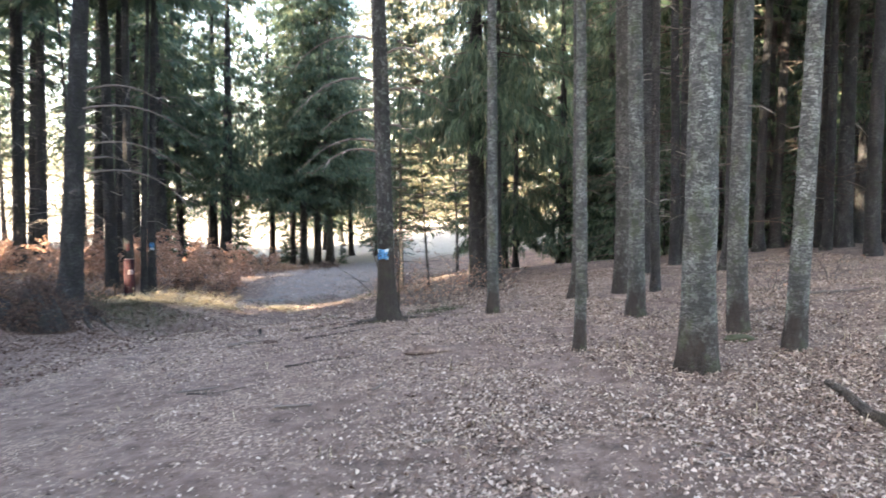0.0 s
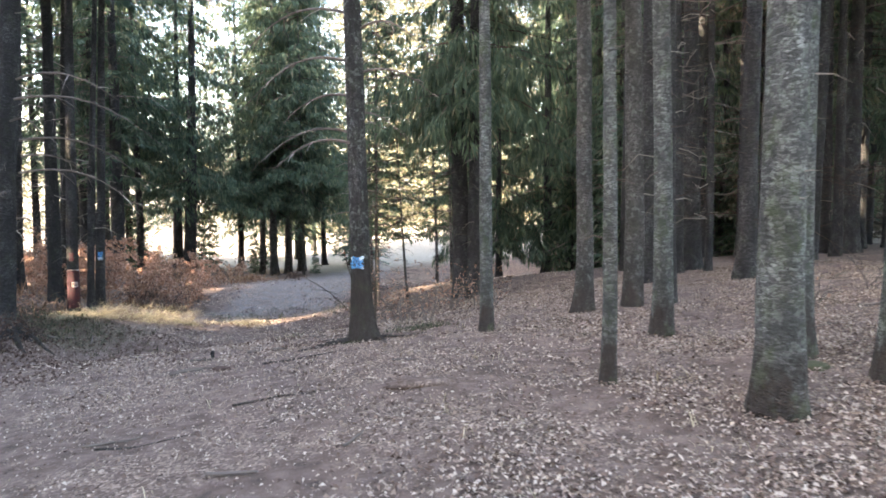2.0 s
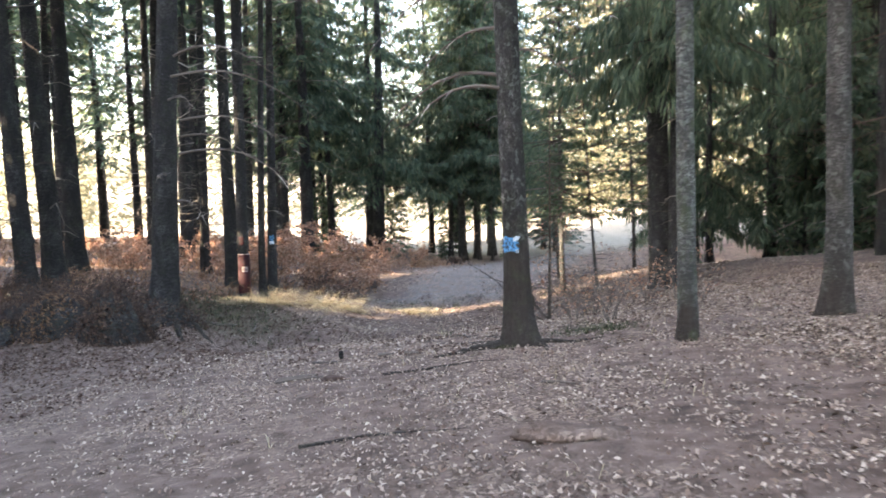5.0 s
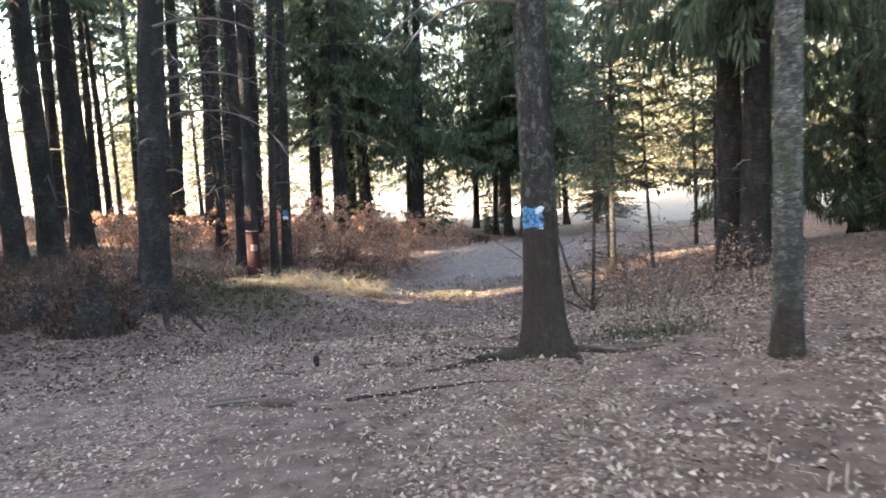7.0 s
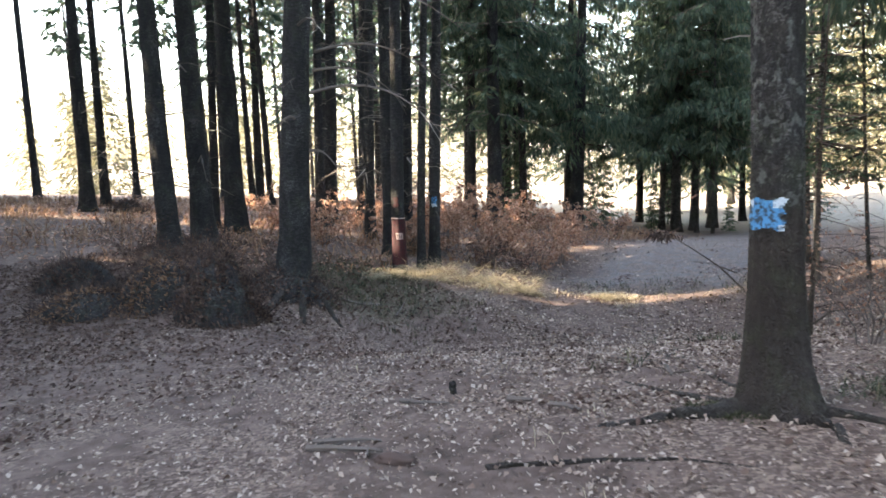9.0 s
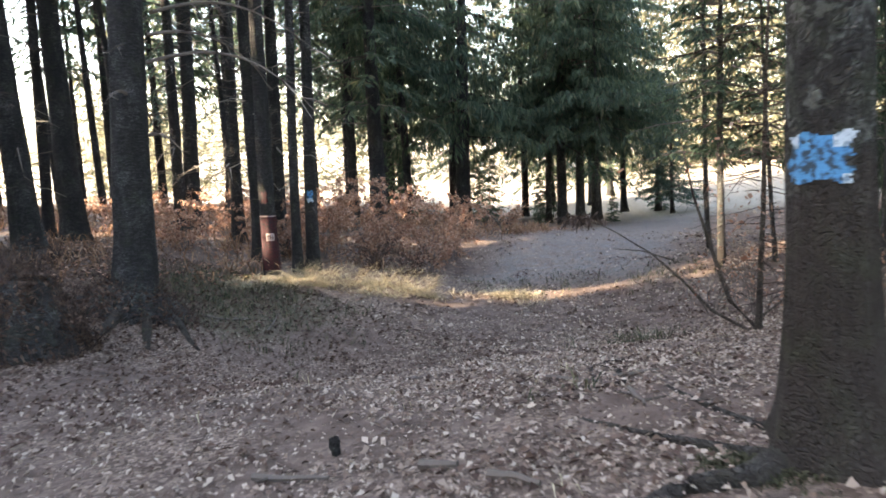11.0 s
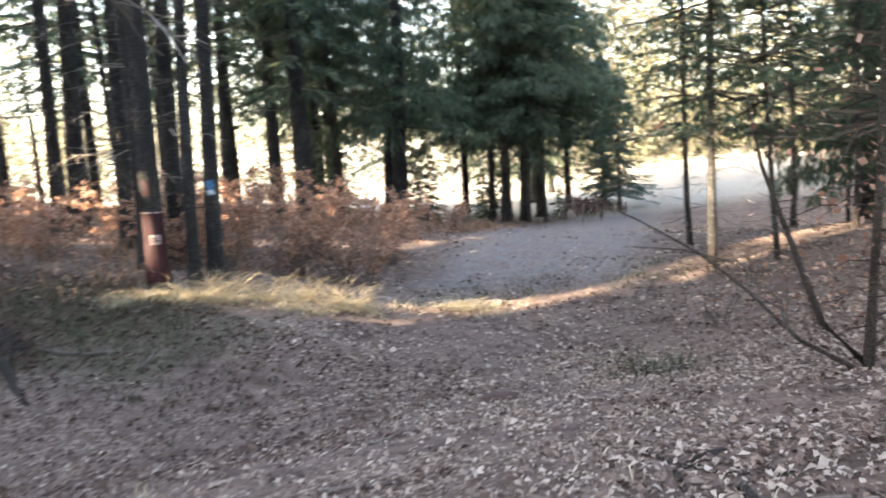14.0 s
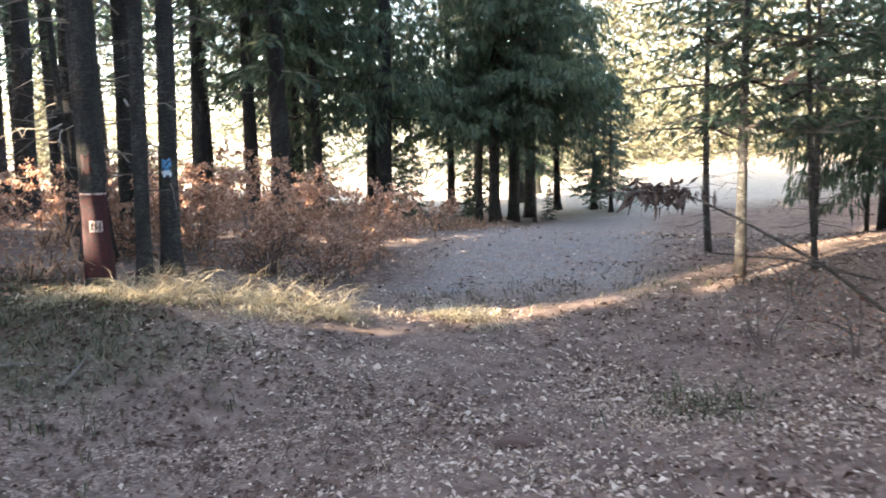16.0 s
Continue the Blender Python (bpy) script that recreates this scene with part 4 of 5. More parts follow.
for h, bearing, length, sag in ((5.4, 20, 3.2, 0.8), (4.5, 35, 2.6, 0.6), (3.7, 10, 3.0, 0.9), (4.1, 60, 1.9, 0.5), (4.9, -30, 1.1, 0.25), (3.2, -60, 0.5, 0.2), (2.6, 25, 0.6, 0.25), (5.9, 5, 2.8, 0.6), (3.0, 120, 1.2, 0.4)):
    bough(left_tree, h, bearing, length, sag, int(h * 10) + 1, 0.032, start=0.25)


# ---- roots ----
def root(points, r0, tree_name="root", parent=None):
    pts = []
    for i in range(len(points) - 1):
        for k in range(4):
            f = k / 4
            pts.append((points[i][0] * (1 - f) + points[i + 1][0] * f, points[i][1] * (1 - f) + points[i + 1][1] * f))
    pts.append(points[-1])
    n = len(pts)
    centre = [Vector((x + 0.015 * math.sin(5 * i), y, floor_at(x, y) + r0 * (0.35 - 0.7 * (i / n) ** 2))) for i, (x, y) in enumerate(pts)]
    return mesh_of("root", *tube(centre, [r0 * (1 - 0.7 * i / n) for i in range(n)], 8), BARK_BROWN, True)


def loose_root(points, r0, label="brown surface root crossing the trodden floor"):
    tagged(new("surface_root", root(points, r0 * 0.65)), label, "root")


for pts, r0 in ((((-3.35, 12.85), (-3.55, 12.5), (-3.85, 12.22), (-4.15, 11.95)), 0.075), (((-3.12, 12.85), (-2.95, 12.68), (-2.8, 12.55), (-2.66, 12.3)), 0.065),
                (((-3.2, 12.8), (-3.6, 12.8), (-4.1, 13.1), (-4.6, 13.4)), 0.045), (((-3.3, 12.95), (-3.7, 13.4), (-4.3, 14.3)), 0.04), (((-2.95, 12.85), (-2.5, 12.75), (-2.1, 12.95)), 0.04)):
    ob = part("root", root(pts, r0), blaze_tree)
    ob.matrix_parent_inverse = blaze_tree.matrix_world.inverted()
loose_root(((-4.8, 14.9), (-4.6, 14.4), (-4.75, 13.9), (-4.9, 13.5)), 0.035)
loose_root(((-4.9, 15.4), (-5.1, 15.1), (-4.95, 14.7), (-4.6, 14.55)), 0.035)
loose_root(((-5.3, 15.5), (-5.1, 15.2), (-4.85, 15.05), (-4.6, 15.1)), 0.03)
loose_root(((-3.6, 8.3), (-3.2, 8.6), (-2.85, 8.8), (-2.4, 8.9)), 0.03)
loose_root(((-4.3, 11.0), (-3.9, 11.4), (-3.4, 11.6), (-3.0, 11.65)), 0.035)
loose_root(((-4.25, 6.8), (-3.9, 6.9), (-3.5, 7.2)), 0.025)
loose_root(((-5.5, 19.6), (-5.9, 19.7), (-6.3, 19.4)), 0.03)


# ---- sticks, bark pieces, stub, fallen log ----
def stick(x, y, length, bearing, r0, label="bare fallen stick lying on the leaves", name="stick", mat=TWIG, seed=0, twigs=2):
    rnd = random.Random(seed + int(100 * x))
    a = radians(bearing)
    pts = []
    for i in range(6):
        s = (i / 5 - 0.5) * length
        px, py = x + s * math.cos(a) + rnd.uniform(-.03, .03) * length, y + s * math.sin(a) + rnd.uniform(-.03, .03) * length
        pts.append((px, py, floor_at(px, py) + r0 * 0.7 + 0.012))
    pieces = [tube(pts, [r0 * (1 - 0.1 * i) for i in range(6)], 6)]
    for _ in range(twigs if length > 0.4 else 0):
        q = Vector(pts[rnd.randint(1, 4)])
        e = q + Vector((rnd.uniform(-.3, .3) * length, rnd.uniform(-.3, .3) * length, 0))
        e.z = floor_at(e.x, e.y) + 0.03
        pieces.append(tube([q, e], [r0 * 0.6, r0 * 0.25], 5))
    tagged(new(name, mesh_of(name, *join(pieces), mat)), label, "stick", "fallen sticks")


def lump(name, x, y, rx, ry, rz, mat, label, category, seed, bearing=0.0, sink=0.35):
    """A rounded, broken lump that sits in the ground."""
    bm = bmesh.new()
    bmesh.ops.create_icosphere(bm, subdivisions=3, radius=1.0)
    for v in bm.verts:
        n = noise.noise(v.co * 1.7 + Vector((seed * 3.1, 0, 0))) * 0.45 + noise.noise(v.co * 4.5 + Vector((0, seed, 0))) * 0.2
        v.co *= 1 + n
        v.co = Vector((v.co.x * rx, v.co.y * ry, v.co.z * rz))
    me = bpy.data.meshes.new(name)
    bm.to_mesh(me)
    bm.free()
    me.polygons.foreach_set("use_smooth", [True] * len(me.polygons))
    me.materials.append(mat)
    ob = new(name, me)
    ob.matrix_world = pose(x, y, floor_at(x, y) + rz * (0.5 - sink), 0, 0, bearing)
    return tagged(ob, label, category)


EARTH = ground_mesh.materials[0]
# roots spreading from the stout dark spruce
for pts, r0 in ((((-12.95, 16.3), (-12.6, 15.8), (-12.3, 15.3), (-12.05, 14.9)), 0.12), (((-12.85, 16.4), (-12.3, 16.1), (-11.8, 15.7)), 0.11), (((-12.8, 16.55), (-12.2, 16.6), (-11.6, 16.4)), 0.09), (((-13.1, 16.3), (-13.2, 15.7), (-13.0, 15.2)), 0.1)):
    ob = part("root", root(pts, r0), left_tree)
    ob.matrix_parent_inverse = left_tree.matrix_world.inverted()
for x, y, ln, b, r0 in ((-5.75, 12.1, 0.45, 20, 0.022), (-5.0, 12.4, 0.22, 10, 0.03), (-4.5, 12.25, 0.28, -10, 0.028), (-5.5, 11.0, 0.5, 25, 0.022), (-5.35, 10.85, 0.6, 12, 0.025), (-4.2, 7.0, 0.5, 40, 0.018),
                       (-2.55, 5.9, 0.4, 5, 0.02), (-5.0, 14.4, 0.5, -10, 0.022), (-4.6, 14.65, 0.35, 20, 0.018), (-4.35, 13.8, 0.45, -60, 0.02), (-11.5, 22.2, 1.1, 5, 0.022), (4.9, 11.8, 1.2, 3, 0.03), (0.9, 5.2, 0.35, 60, 0.014),
                       (-0.8, 4.6, 0.3, 20, 0.014), (1.4, 4.2, 0.5, -40, 0.016), (-1.8, 6.6, 0.35, 75, 0.014), (-6.6, 14.8, 0.4, 30, 0.016), (-7.3, 16.3, 0.5, 70, 0.018), (-2.0, 10.2, 0.4, -20, 0.016), (-12.3, 17.6, 0.9, 60, 0.025), (-11.8, 18.2, 0.7, 120, 0.02), (3.3, 10.4, 0.7, 20, 0.02)):
    stick(x, y, ln, b, r0)
stick(2.66, 5.3, 1.5, 94, 0.065, "pale weathered fallen log on the leaves", "fallen_log", BARK_THIN, 0, 0)
lump("earth_lump", -1.5, 8.6, 0.42, 0.16, 0.07, EARTH, "low hump of bare brown earth", "earth", 3, 10)
lump("bark_piece", -4.88, 10.85, 0.14, 0.06, 0.045, TWIG_DARK, "dark piece of fallen bark", "bark", 5, 20, 0.1)
lump("bark_piece", -7.1, 18.25, 0.24, 0.1, 0.05, TWIG_DARK, "dark piece of fallen bark", "bark", 6, 5, 0.15)
lump("tree_stub", -5.82, 12.56, 0.035, 0.03, 0.075, BARK_DARK, "short broken stub of a sapling", "stump", 7, 0, 0.05)
lump("moss_cushion", 2.45, 8.35, 0.22, 0.14, 0.05, GREEN_GRASS, "small green moss cushion by a trunk", "moss", 12)


# ---- heaps of brush ----
def heap(name, x, y, rx, ry, rz, label, seed, bearing=0.0, bits=1500, mat=BRACKEN_DARK, core=BARK_DARK):
    """A low mound of earth and debris bristling with short dead stalks and leaves."""
    rng = np.random.default_rng(seed)
    ob = stand(name, x, y, (0, 0), label, "mound")
    base, turn = floor_at(x, y), radians(bearing)

    def put(px, py, pz):
        wx, wy = px * math.cos(turn) - py * math.sin(turn), px * math.sin(turn) + py * math.cos(turn)
        return wx, wy, pz + floor_at(x + wx, y + wy) - base

    a = np.linspace(0, 2 * math.pi, 19)[:-1]
    verts, faces = [], []
    for i, f in enumerate((1.25, 1.0, 0.72, 0.4, 0.0)):
        lift = rz * (1 - f * f) if f <= 1 else -0.25
        for w in a:
            k = 1 + 0.18 * noise.noise(Vector((2 * math.cos(w), 2 * math.sin(w), seed + f * 2)))
            verts.append(put(rx * f * k * math.cos(w), ry * f * k * math.sin(w), lift * 0.85 * k + 0.02))
    for i in range(4):
        for k in range(18):
            q = (k + 1) % 18
            faces.append((i * 18 + k, i * 18 + q, (i + 1) * 18 + q, (i + 1) * 18 + k))
    part("core", mesh_of("core", verts, faces, core, True), ob)
    for kind, m, long_, thin, mm in (("stalk", bits, 0.3, 0.007, TWIG_DARK), ("leaf_cover", bits, 0.09, 0.03, mat)):
        w, f = rng.uniform(0, 6.28, m), np.sqrt(rng.uniform(0, 1.25, m))
        c = np.stack([rx * f * np.cos(w), ry * f * np.sin(w), np.maximum(rz * 0.85 * (1 - f * f), 0.0) + 0.01], 1)
        c = np.array([put(*q) for q in c])
        u = rng.normal(size=(m, 3)) + np.stack([np.cos(w) / rx, np.sin(w) / ry, np.full(m, 0.9)], 1) * 0.6
        v = rng.normal(size=(m, 3))
        u *= (long_ * rng.uniform(0.3, 1.2, m) / np.linalg.norm(u, axis=1))[:, None]
        v *= (thin * rng.uniform(0.5, 1.2, m) / np.linalg.norm(v, axis=1))[:, None]
        part(kind, quads_mesh(kind, np.stack([c - v, c + v, c + u + v * 0.4, c + u - v * 0.4], 1), mm), ob)


heap("brush_mound", -27.3, 20.4, 0.8, 0.5, 0.55, "dark heap of brush in the open", 11, bits=1200)
heap("root_mound", -13.1, 16.4, 0.95, 0.8, 0.42, "dark root mound at the foot of a spruce", 12, 20)
heap("root_mound", -13.5, 14.2, 0.95, 0.8, 0.68, "mound of roots and red-brown withered brush", 13, 50, 2200, BRACKEN)
heap("root_mound", -12.25, 14.35, 0.8, 0.7, 0.95, "tall dark mound of roots and red-brown withered brush", 14, 120, 3200, BRACKEN_DARK)
heap("root_mound", -14.6, 13.2, 0.9, 0.7, 0.45, "low mound of red-brown leaves and roots", 18, 30, 1500, BRACKEN)
heap("root_mound", -16.6, 13.9, 0.8, 0.7, 0.6, "dark mound of roots and withered brush", 19, 80, 1500)
heap("root_mound", -17.8, 16.6, 0.8, 0.7, 0.35, "dark mound of roots and withered brush", 15, 10, 1100)
heap("root_mound", -18.4, 17.9, 0.8, 0.7, 0.3, "dark mound of roots and withered brush", 16, 70, 1100)
heap("root_mound", -15.9, 15.2, 0.8, 0.6, 0.35, "dark mound of roots and withered brush", 17, 160, 1100)


# ---- shrubs ----
def shrub(name, x, y, height, spread, stems, leaves, mat, label, seed, leaf=0.055, wood_mat=TWIG, r0=0.012, low=0.25):
    rnd = random.Random(seed)
    rng = np.random.default_rng(seed)
    ob = stand(name, x, y, (0, 0), label, "shrub")
    tips, tw = [], []
    for k in range(stems):
        a = 2 * math.pi * (k + rnd.random()) / stems
        out = spread * rnd.uniform(0.3, 1.0)
        h = height * rnd.uniform(0.6, 1.05)
        pts = [Vector((0.06 * math.cos(a) + math.cos(a) * out * f ** 1.3 + rnd.uniform(-.04, .04), 0.06 * math.sin(a) + math.sin(a) * out * f ** 1.3 + rnd.uniform(-.04, .04), h * f - 0.05 * (f == 0))) for f in (0, 0.25, 0.5, 0.75, 1)]
        part("stem", mesh_of("stem", *tube(pts, [r0 * (1.1 - f) for f in (0, 0.25, 0.5, 0.75, 0.95)], 5), wood_mat), ob)
        for _ in range(7):
            f = rnd.uniform(low, 1.0)
            i = min(3, int(f * 4))
            q = pts[i].lerp(pts[i + 1], f * 4 - i)
            ln = spread * rnd.uniform(0.3, 0.75)
            go = Vector((math.cos(a) + rnd.uniform(-1.2, 1.2), math.sin(a) + rnd.uniform(-1.2, 1.2), rnd.uniform(-0.1, 0.7))).normalized()
            e = q + go * ln
            tw.append(tube([q, q.lerp(e, 0.5) + Vector((0, 0, 0.04)), e], [r0 * 0.4, r0 * 0.3, r0 * 0.12], 3))
            tips += [q.lerp(e, t) for t in (0.3, 0.5, 0.7, 0.85, 1.0)]
    part("twigs", mesh_of("twigs", *join(tw), wood_mat), ob)
    if leaves:
        c = np.array([tips[i] for i in rng.integers(0, len(tips), leaves)]) + rng.normal(0, 0.035, (leaves, 3))
        u, v = rng.normal(size=(leaves, 3)), rng.normal(size=(leaves, 3))
        u[:, 2] -= 0.6
        u *= (leaf * rng.uniform(0.6, 1.2, leaves) / np.linalg.norm(u, axis=1))[:, None]
        v *= (leaf * 0.5 * rng.uniform(0.6, 1.2, leaves) / np.linalg.norm(v, axis=1))[:, None]
        part("leaves", quads_mesh("leaves", np.stack([c, c + u * 0.5 + v, c + u, c + u * 0.5 - v], 1), mat), ob)
    return ob


BEECH = "young beech shrub with dry orange-brown leaves"
for k, (x, y, h, w, n) in enumerate(((-13.4, 23.5, 1.5, 0.8, 420), (-14.4, 22.7, 1.6, 0.7, 420), (-12.6, 24.8, 1.2, 0.8, 300), (-15.6, 24.2, 1.8, 0.9, 480), (-14.6, 25.9, 1.7, 0.9, 450), (-13.2, 27.0, 1.3, 0.8, 330), (-16.9, 25.4, 1.7, 0.9, 450),
                                    (-15.9, 28.0, 1.8, 1.0, 450), (-14.2, 29.2, 1.4, 0.9, 380), (-17.9, 28.6, 1.8, 1.0, 450), (-14.9, 21.9, 1.3, 0.6, 300), (-16.3, 31.5, 1.6, 1.0, 400), (-13.9, 32.0, 1.1, 0.8, 260), (-18.5, 23.6, 1.5, 0.9, 380), (-19.3, 26.3, 1.6, 0.9, 380), (-16.2, 22.7, 1.5, 0.8, 350), (-20.9, 22.3, 1.3, 0.9, 350), (-22.3, 24.6, 1.5, 1.0, 400), (-17.1, 20.9, 1.1, 0.8, 300), (-19.2, 21.3, 1.1, 0.8, 300), (-21.2, 28.4, 1.7, 1.0, 400))):
    shrub("beech_shrub", x, y, h, w, 8, n * 4, BEECH_LEAF, BEECH, 60 + k, 0.08)
BRUSH = "dark bare brush bush on a mound"
for k, (x, y, h, w) in enumerate(((-12.3, 14.3, 0.9, 0.7), (-12.0, 14.8, 0.7, 0.6), (-13.5, 14.1, 0.8, 0.7), (-14.2, 15.2, 1.0, 0.7), (-17.4, 15.5, 1.1, 0.9), (-16.2, 15.9, 0.9, 0.8), (-13.0, 22.9, 1.1, 0.8), (-12.4, 23.5, 0.8, 0.7))):
    shrub("brush_bush", x, y, h, w, 16, 500, BRACKEN_DARK, BRUSH, 90 + k, 0.055, TWIG_DARK, 0.008, 0.03)
for k, (x, y, h, w, n) in enumerate(((-2.35, 14.7, 0.9, 0.5, 40), (-5.4, 22.4, 0.9, 0.6, 60), (-3.2, 16.2, 0.8, 0.5, 40), (-3.6, 19.5, 1.0, 0.6, 70), (-2.2, 18.4, 0.7, 0.5, 60), (-5.0, 24.2, 0.8, 0.6, 50), (-1.2, 16.6, 0.5, 0.4, 30), (-3.3, 19.0, 1.5, 0.8, 260), (-2.5, 20.6, 1.4, 0.8, 240), (-4.5, 21.4, 1.0, 0.6, 140), (-1.6, 17.9, 1.0, 0.7, 160), (3.9, 12.3, 0.6, 0.5, 10), (5.4, 13.8, 0.7, 0.6, 10))):
    shrub("bare_shrub", x, y, h, w, 5, n, BEECH_LEAF, "nearly bare low shrub with few withered leaves", 120 + k)

for k, (x, y) in enumerate(((-12.9, 20.2), (-12.7, 20.6), (-12.2, 20.9), (-11.7, 21.2), (-11.4, 21.5), (-10.9, 21.6))):
    shrub("straw_heap", x, y, 0.42, 0.6, 18, 0, STRAW, "flattened heap of pale dry stalks in the grass", 150 + k, 0.05, STRAW, 0.007, 0.05)

# the forked bare sapling beside the track, one branch arching out with a withered tuft at its end
fork = stand("forked_sapling", -4.08, 17.65, (0.012, 0.0), "dark forked bare sapling with a drooping tufted branch", "sapling")
part("stem", mesh_of("stem", *tube([(0, 0, -0.1), (0.01, 0, 0.5), (0.03, 0.01, 1.4), (0.03, 0.05, 2.6), (0.05, 0.05, 4.2)], [0.045, 0.032, 0.026, 0.02, 0.007], 8), BARK_THIN, True), fork)
part("stem", mesh_of("stem", *tube([(-0.02, 0, 0.08), (-0.3, 0.05, 0.35), (-0.5, 0.1, 0.9), (-0.72, 0.2, 1.5), (-0.85, 0.2, 2.1)], [0.03, 0.026, 0.022, 0.015, 0.005], 7), BARK_THIN, True), fork)
part("stem", mesh_of("stem", *tube([(-0.05, 0, 0.02), (-0.45, -0.1, 0.25), (-0.8, -0.1, 0.6), (-1.15, 0.0, 0.86), (-1.6, 0.06, 1.1), (-1.95, 0.1, 1.26), (-2.15, 0.12, 1.22)], [0.02, 0.017, 0.014, 0.011, 0.009, 0.006, 0.003], 6), BARK_THIN, True), fork)
part("stem", mesh_of("stem", *tube([(-0.9, -0.05, 0.8), (-1.3, 0.2, 0.85), (-1.75, 0.5, 0.82)], [0.01, 0.008, 0.003], 5), BARK_THIN, True), fork)
part("stem", mesh_of("stem", *tube([(0.02, 0.0, 0.2), (0.25, -0.05, 0.42), (0.6, -0.1, 0.52)], [0.016, 0.012, 0.004], 5), BARK_THIN, True), fork)
rng = np.random.default_rng(5)
c = np.array((-2.02, 0.1, 1.25)) + rng.normal(0, 1, (260, 3)) * np.array((0.12, 0.05, 0.02))
u = rng.normal(size=(260, 3)) * 0.05 + np.array((0, 0, -0.05))
v = rng.normal(size=(260, 3)) * 0.008
part("leaves", quads_mesh("leaves", np.stack([c, c + u * 0.5 + v, c + u, c + u * 0.5 - v], 1), TWIG_DARK), fork, "dark withered drooping tuft")
part("twigs", dead_twig_mesh("twigs", 0.3, 3.6, 0.02, 110, 71, 0.75, TWIG_DARK, 0.4), fork)
c = rng.normal(0, 1, (280, 3)) * np.array((0.34, 0.3, 0.5)) + np.array((-0.15, 0, 1.25))
u = rng.normal(size=(280, 3)) * 0.028
v = rng.normal(size=(280, 3)) * 0.014
part("leaves", quads_mesh("leaves", np.stack([c, c + u * 0.5 + v, c + u, c + u * 0.5 - v], 1), BEECH_LEAF), fork, "few withered orange leaves")


# ---- thin young spruces by the bend ----
def sapling(x, y, r, height, lean, seed, size=1.0):
    ob = stand("young_spruce", x, y, lean, "thin young spruce with sparse boughs beside the track", "tree", "young spruces by the bend")
    part("trunk", trunk_mesh("trunk", r, height, BARK_BROWN, seed, 0.5, 8, 16, 0.05), ob)
    crown, limbs = SPARSE[seed % 2]
    for name, me in (("crown", crown), ("limbs", limbs)):
        o = part(name, me, ob)
        o.rotation_euler.z, o.scale = seed, (size, size, size)
    part("dead_twigs", dead_twig_mesh("dead_twigs", 0.5, 5, r, 70, seed + 500, 0.9, TWIG, 0.5), ob)


sapling(-5.73, 25.67, 0.085, 11, (0.007, 0), 1)
sapling(-6.32, 27.64, 0.068, 10, (-0.02, 0), 2)
sapling(-4.65, 25.6, 0.05, 9, (-0.05, 0), 3, 0.9)
sapling(-4.3, 31.0, 0.07, 10, (-0.03, 0), 4)
sapling(-3.3, 27.5, 0.06, 9, (0.0, 0), 6, 0.9)
sapling(-2.9, 34.0, 0.06, 10, (0.0, 0), 5)


# ---- bracken and grass ----
def blades(name, n, seed, x0, x1, y0, y1, keep, per, short, tall, width, bend, mat, cluster=0.05):
    rng, x, y = scatter(n, seed, x0, x1, y0, y1, keep)
    x, y = np.repeat(x, per), np.repeat(y, per)
    m = len(x)
    x, y = x + rng.normal(0, cluster, m), y + rng.normal(0, cluster, m)
    z = lie(x, y) + rough(x, y) - 0.01
    a, h = rng.uniform(0, 6.28, m), rng.uniform(short, tall, m)
    out = h * rng.uniform(0.2, 1.0, m) * bend
    d = np.stack([np.cos(a), np.sin(a), np.zeros(m)], 1)
    s = np.stack([-np.sin(a), np.cos(a), np.zeros(m)], 1) * (width * rng.uniform(0.5, 1.3, m))[:, None]
    p = np.stack([x, y, z], 1)
    up = np.array((0, 0, 1.0))
    mid = p + d * (out * 0.45)[:, None] + up * (h * 0.75)[:, None]
    tip = p + d * out[:, None] + up * (h * rng.uniform(0.5, 1.0, m))[:, None]
    low = np.stack([p - s * 0.5, p + s * 0.5, mid + s, mid - s], 1)
    top = np.stack([mid - s, mid + s, tip + s * 0.15, tip - s * 0.15], 1)
    return quads_mesh(name, np.concatenate([low, top]), mat)


def bracken_bed(x, y):
    edge_x = -12.6 - 0.10 * np.maximum(0, 24 - y) - np.maximum(0, 19 - y) * 0.9
    return np.clip((edge_x - x) / 1.5, 0, 1) * (0.55 + 0.45 * np.sin(1.1 * x + np.sin(y)) * np.sin(0.9 * y))


tagged(new("bracken", blades("bracken", 4200, 21, -40, -12, 13, 38, bracken_bed, 6, 0.08, 0.45, 0.016, 2.2, BRACKEN, 0.2)), "dry red-brown bracken under the trees", "bracken", kind="stuff")
tagged(new("beech_leaf_cover", litter("beech_leaf_cover", 42000, 22, -34, -12, 12, 38, 0.06, 0.13, lambda x, y: bracken_bed(x, y) * 0.8, BEECH_LEAF, 0.05)), "red-brown dry leaves under the bracken", "leaves", kind="stuff")


def strip(x, y):
    f = np.clip((x + 13.4) / 5.2, 0, 1)
    line = 19.55 + 4.4 * f + 0.3 * np.sin(3 * x)
    clump = np.clip(0.15 + 1.1 * np.sin(4.1 * x + 2 * np.sin(2.3 * y)) * np.sin(3.7 * y + np.sin(3.1 * x)), 0.02, 1)
    return np.where((x > -13.6) & (x < -8.6), np.exp(-((y - line - 0.15) / (0.52 - 0.2 * f)) ** 2), 0) * (1 - 0.6 * f) * clump


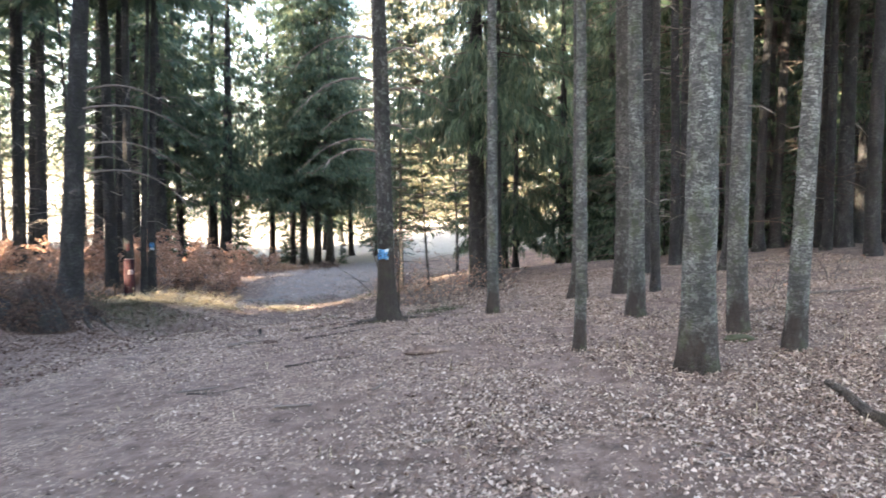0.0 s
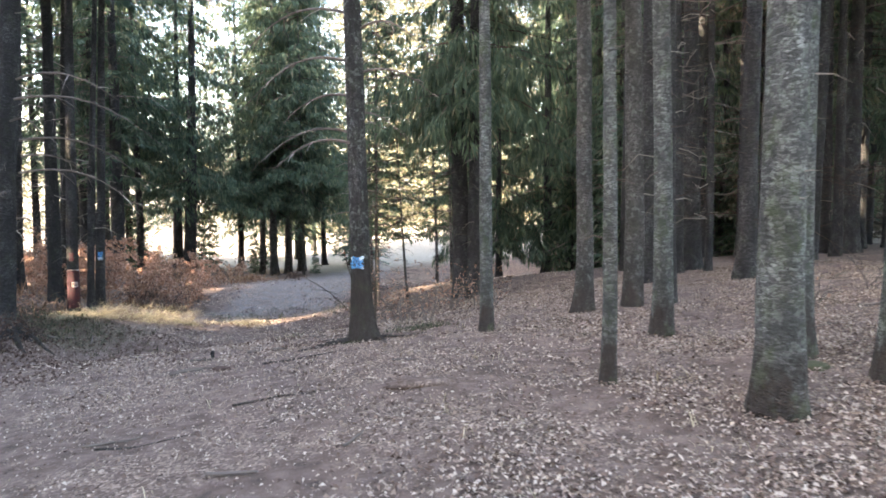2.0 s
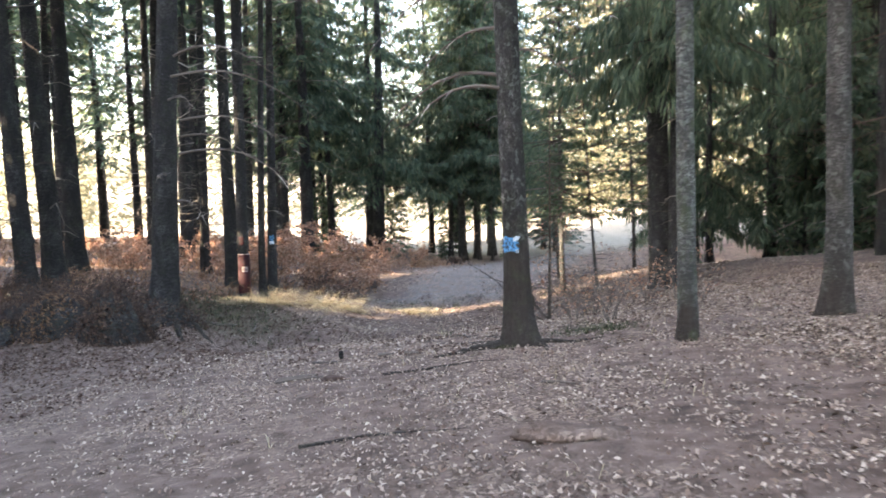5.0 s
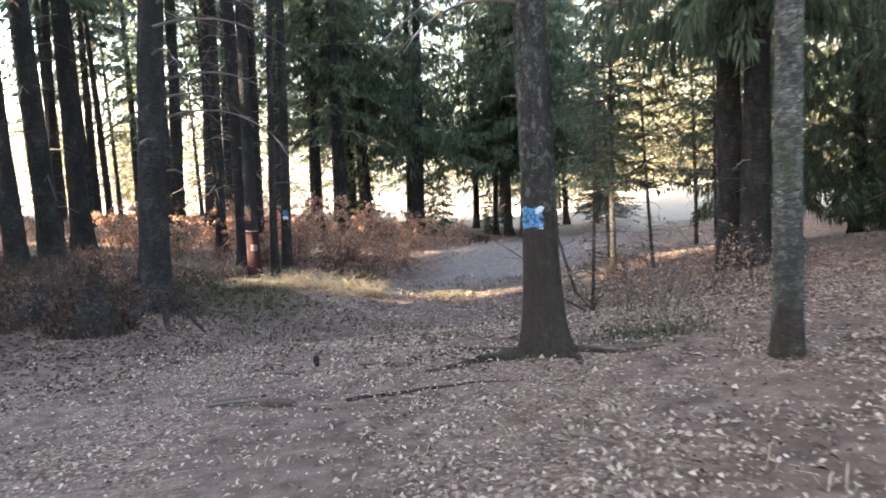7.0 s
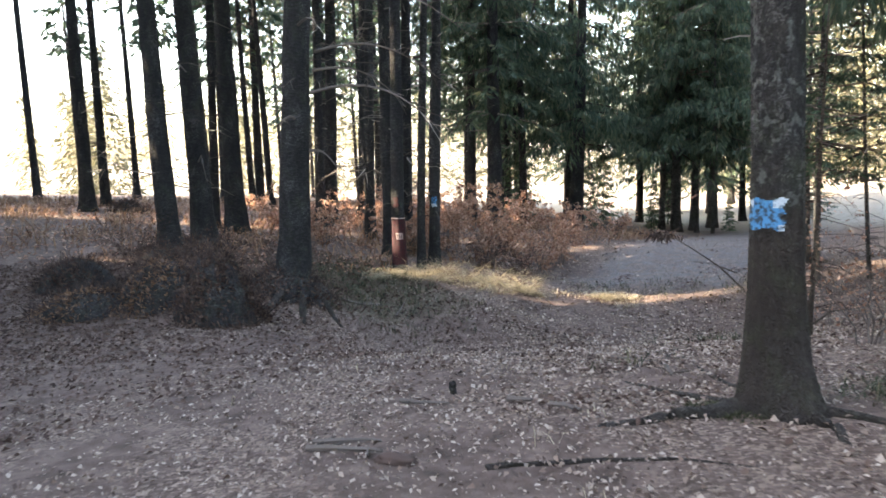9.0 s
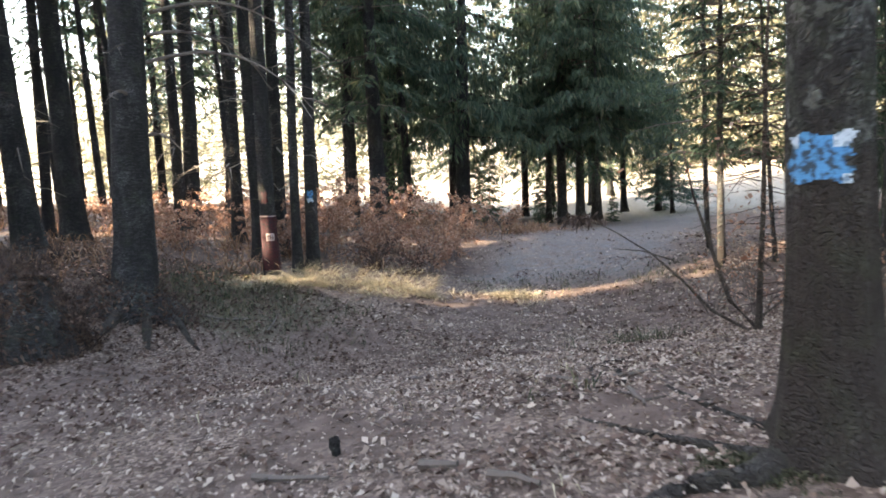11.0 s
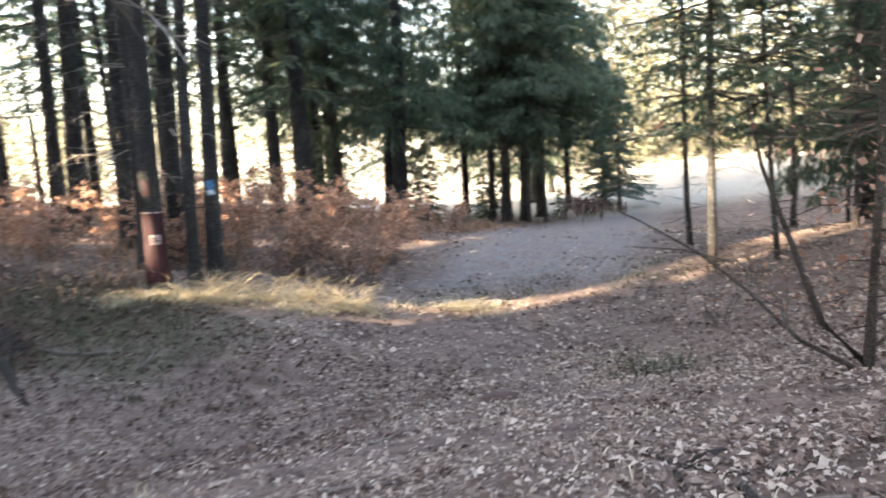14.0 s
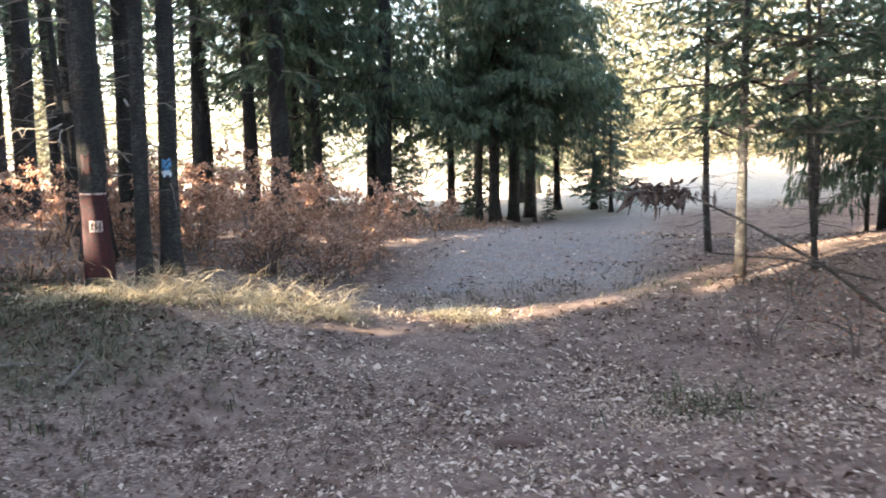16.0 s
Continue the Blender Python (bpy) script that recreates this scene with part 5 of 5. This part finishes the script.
tagged(new("dry_grass", blades("dry_grass", 26000, 23, -13.8, -8.4, 18.2, 25.5, strip, 7, 0.03, 0.17, 0.006, 4.0, STRAW, 0.09)), "straw-yellow dry grass along the track's edge", "grass", kind="stuff")


def mossy_bed(x, y):
    return (1.3 * np.exp(-(((x + 3.42) / 0.16) ** 2 + ((y - 12.72) / 0.12) ** 2)) + 1.3 * np.exp(-(((x + 13.3) / 1.7) ** 2 + ((y - 18.5) / 1.3) ** 2)) + 0.7 * np.exp(-(((x + 6.9) / 0.8) ** 2 + ((y - 25.4) / 0.7) ** 2)) + 0.6 * np.exp(-(((x + 5.95) / 0.6) ** 2 + ((y - 19.9) / 0.7) ** 2))
            + 0.7 * np.exp(-(((x + 4.95) / 0.2) ** 2 + ((y - 14.0) / 0.25) ** 2)) + 0.7 * np.exp(-(((x + 2.4) / 0.5) ** 2 + ((y - 13.6) / 0.3) ** 2)) + 0.35 * np.exp(-(((x + 9.6) / 1.5) ** 2 + ((y - 24.5) / 0.8) ** 2)))


tagged(new("green_grass", blades("green_grass", 16000, 24, -16, -2, 13, 28, lambda x, y: mossy_bed(x, y) * 0.6, 6, 0.04, 0.2, 0.007, 1.8, GREEN_GRASS)), "short dull green grass and moss patches", "grass", kind="stuff")
tagged(new("dry_grass", blades("dry_grass", 2600, 25, -9, 7, 3, 26, lambda x, y: 0.25 * leaf_cover(x, y), 4, 0.04, 0.16, 0.004, 1.4, STRAW)), "thin dry grass stalks among the leaves", "grass", kind="stuff")
tagged(new("moss", blades("moss", 700, 26, -3.85, -3.0, 12.45, 12.85, lambda x, y: np.exp(-(((x + 3.48) / 0.2) ** 2 + ((y - 12.68) / 0.13) ** 2)), 9, 0.015, 0.06, 0.005, 1.4, MOSS, 0.03)), "olive green moss at the foot of the marked spruce", "moss", kind="stuff")
tagged(new("moss", blades("moss", 1600, 27, -3.2, -1.6, 12.9, 14.4, lambda x, y: 0.8 * np.exp(-(((x + 2.4) / 0.4) ** 2 + ((y - 13.6) / 0.3) ** 2)), 5, 0.02, 0.08, 0.007, 1.6, GREEN_GRASS, 0.05)), "dull green moss patch behind the marked spruce", "moss", kind="stuff")
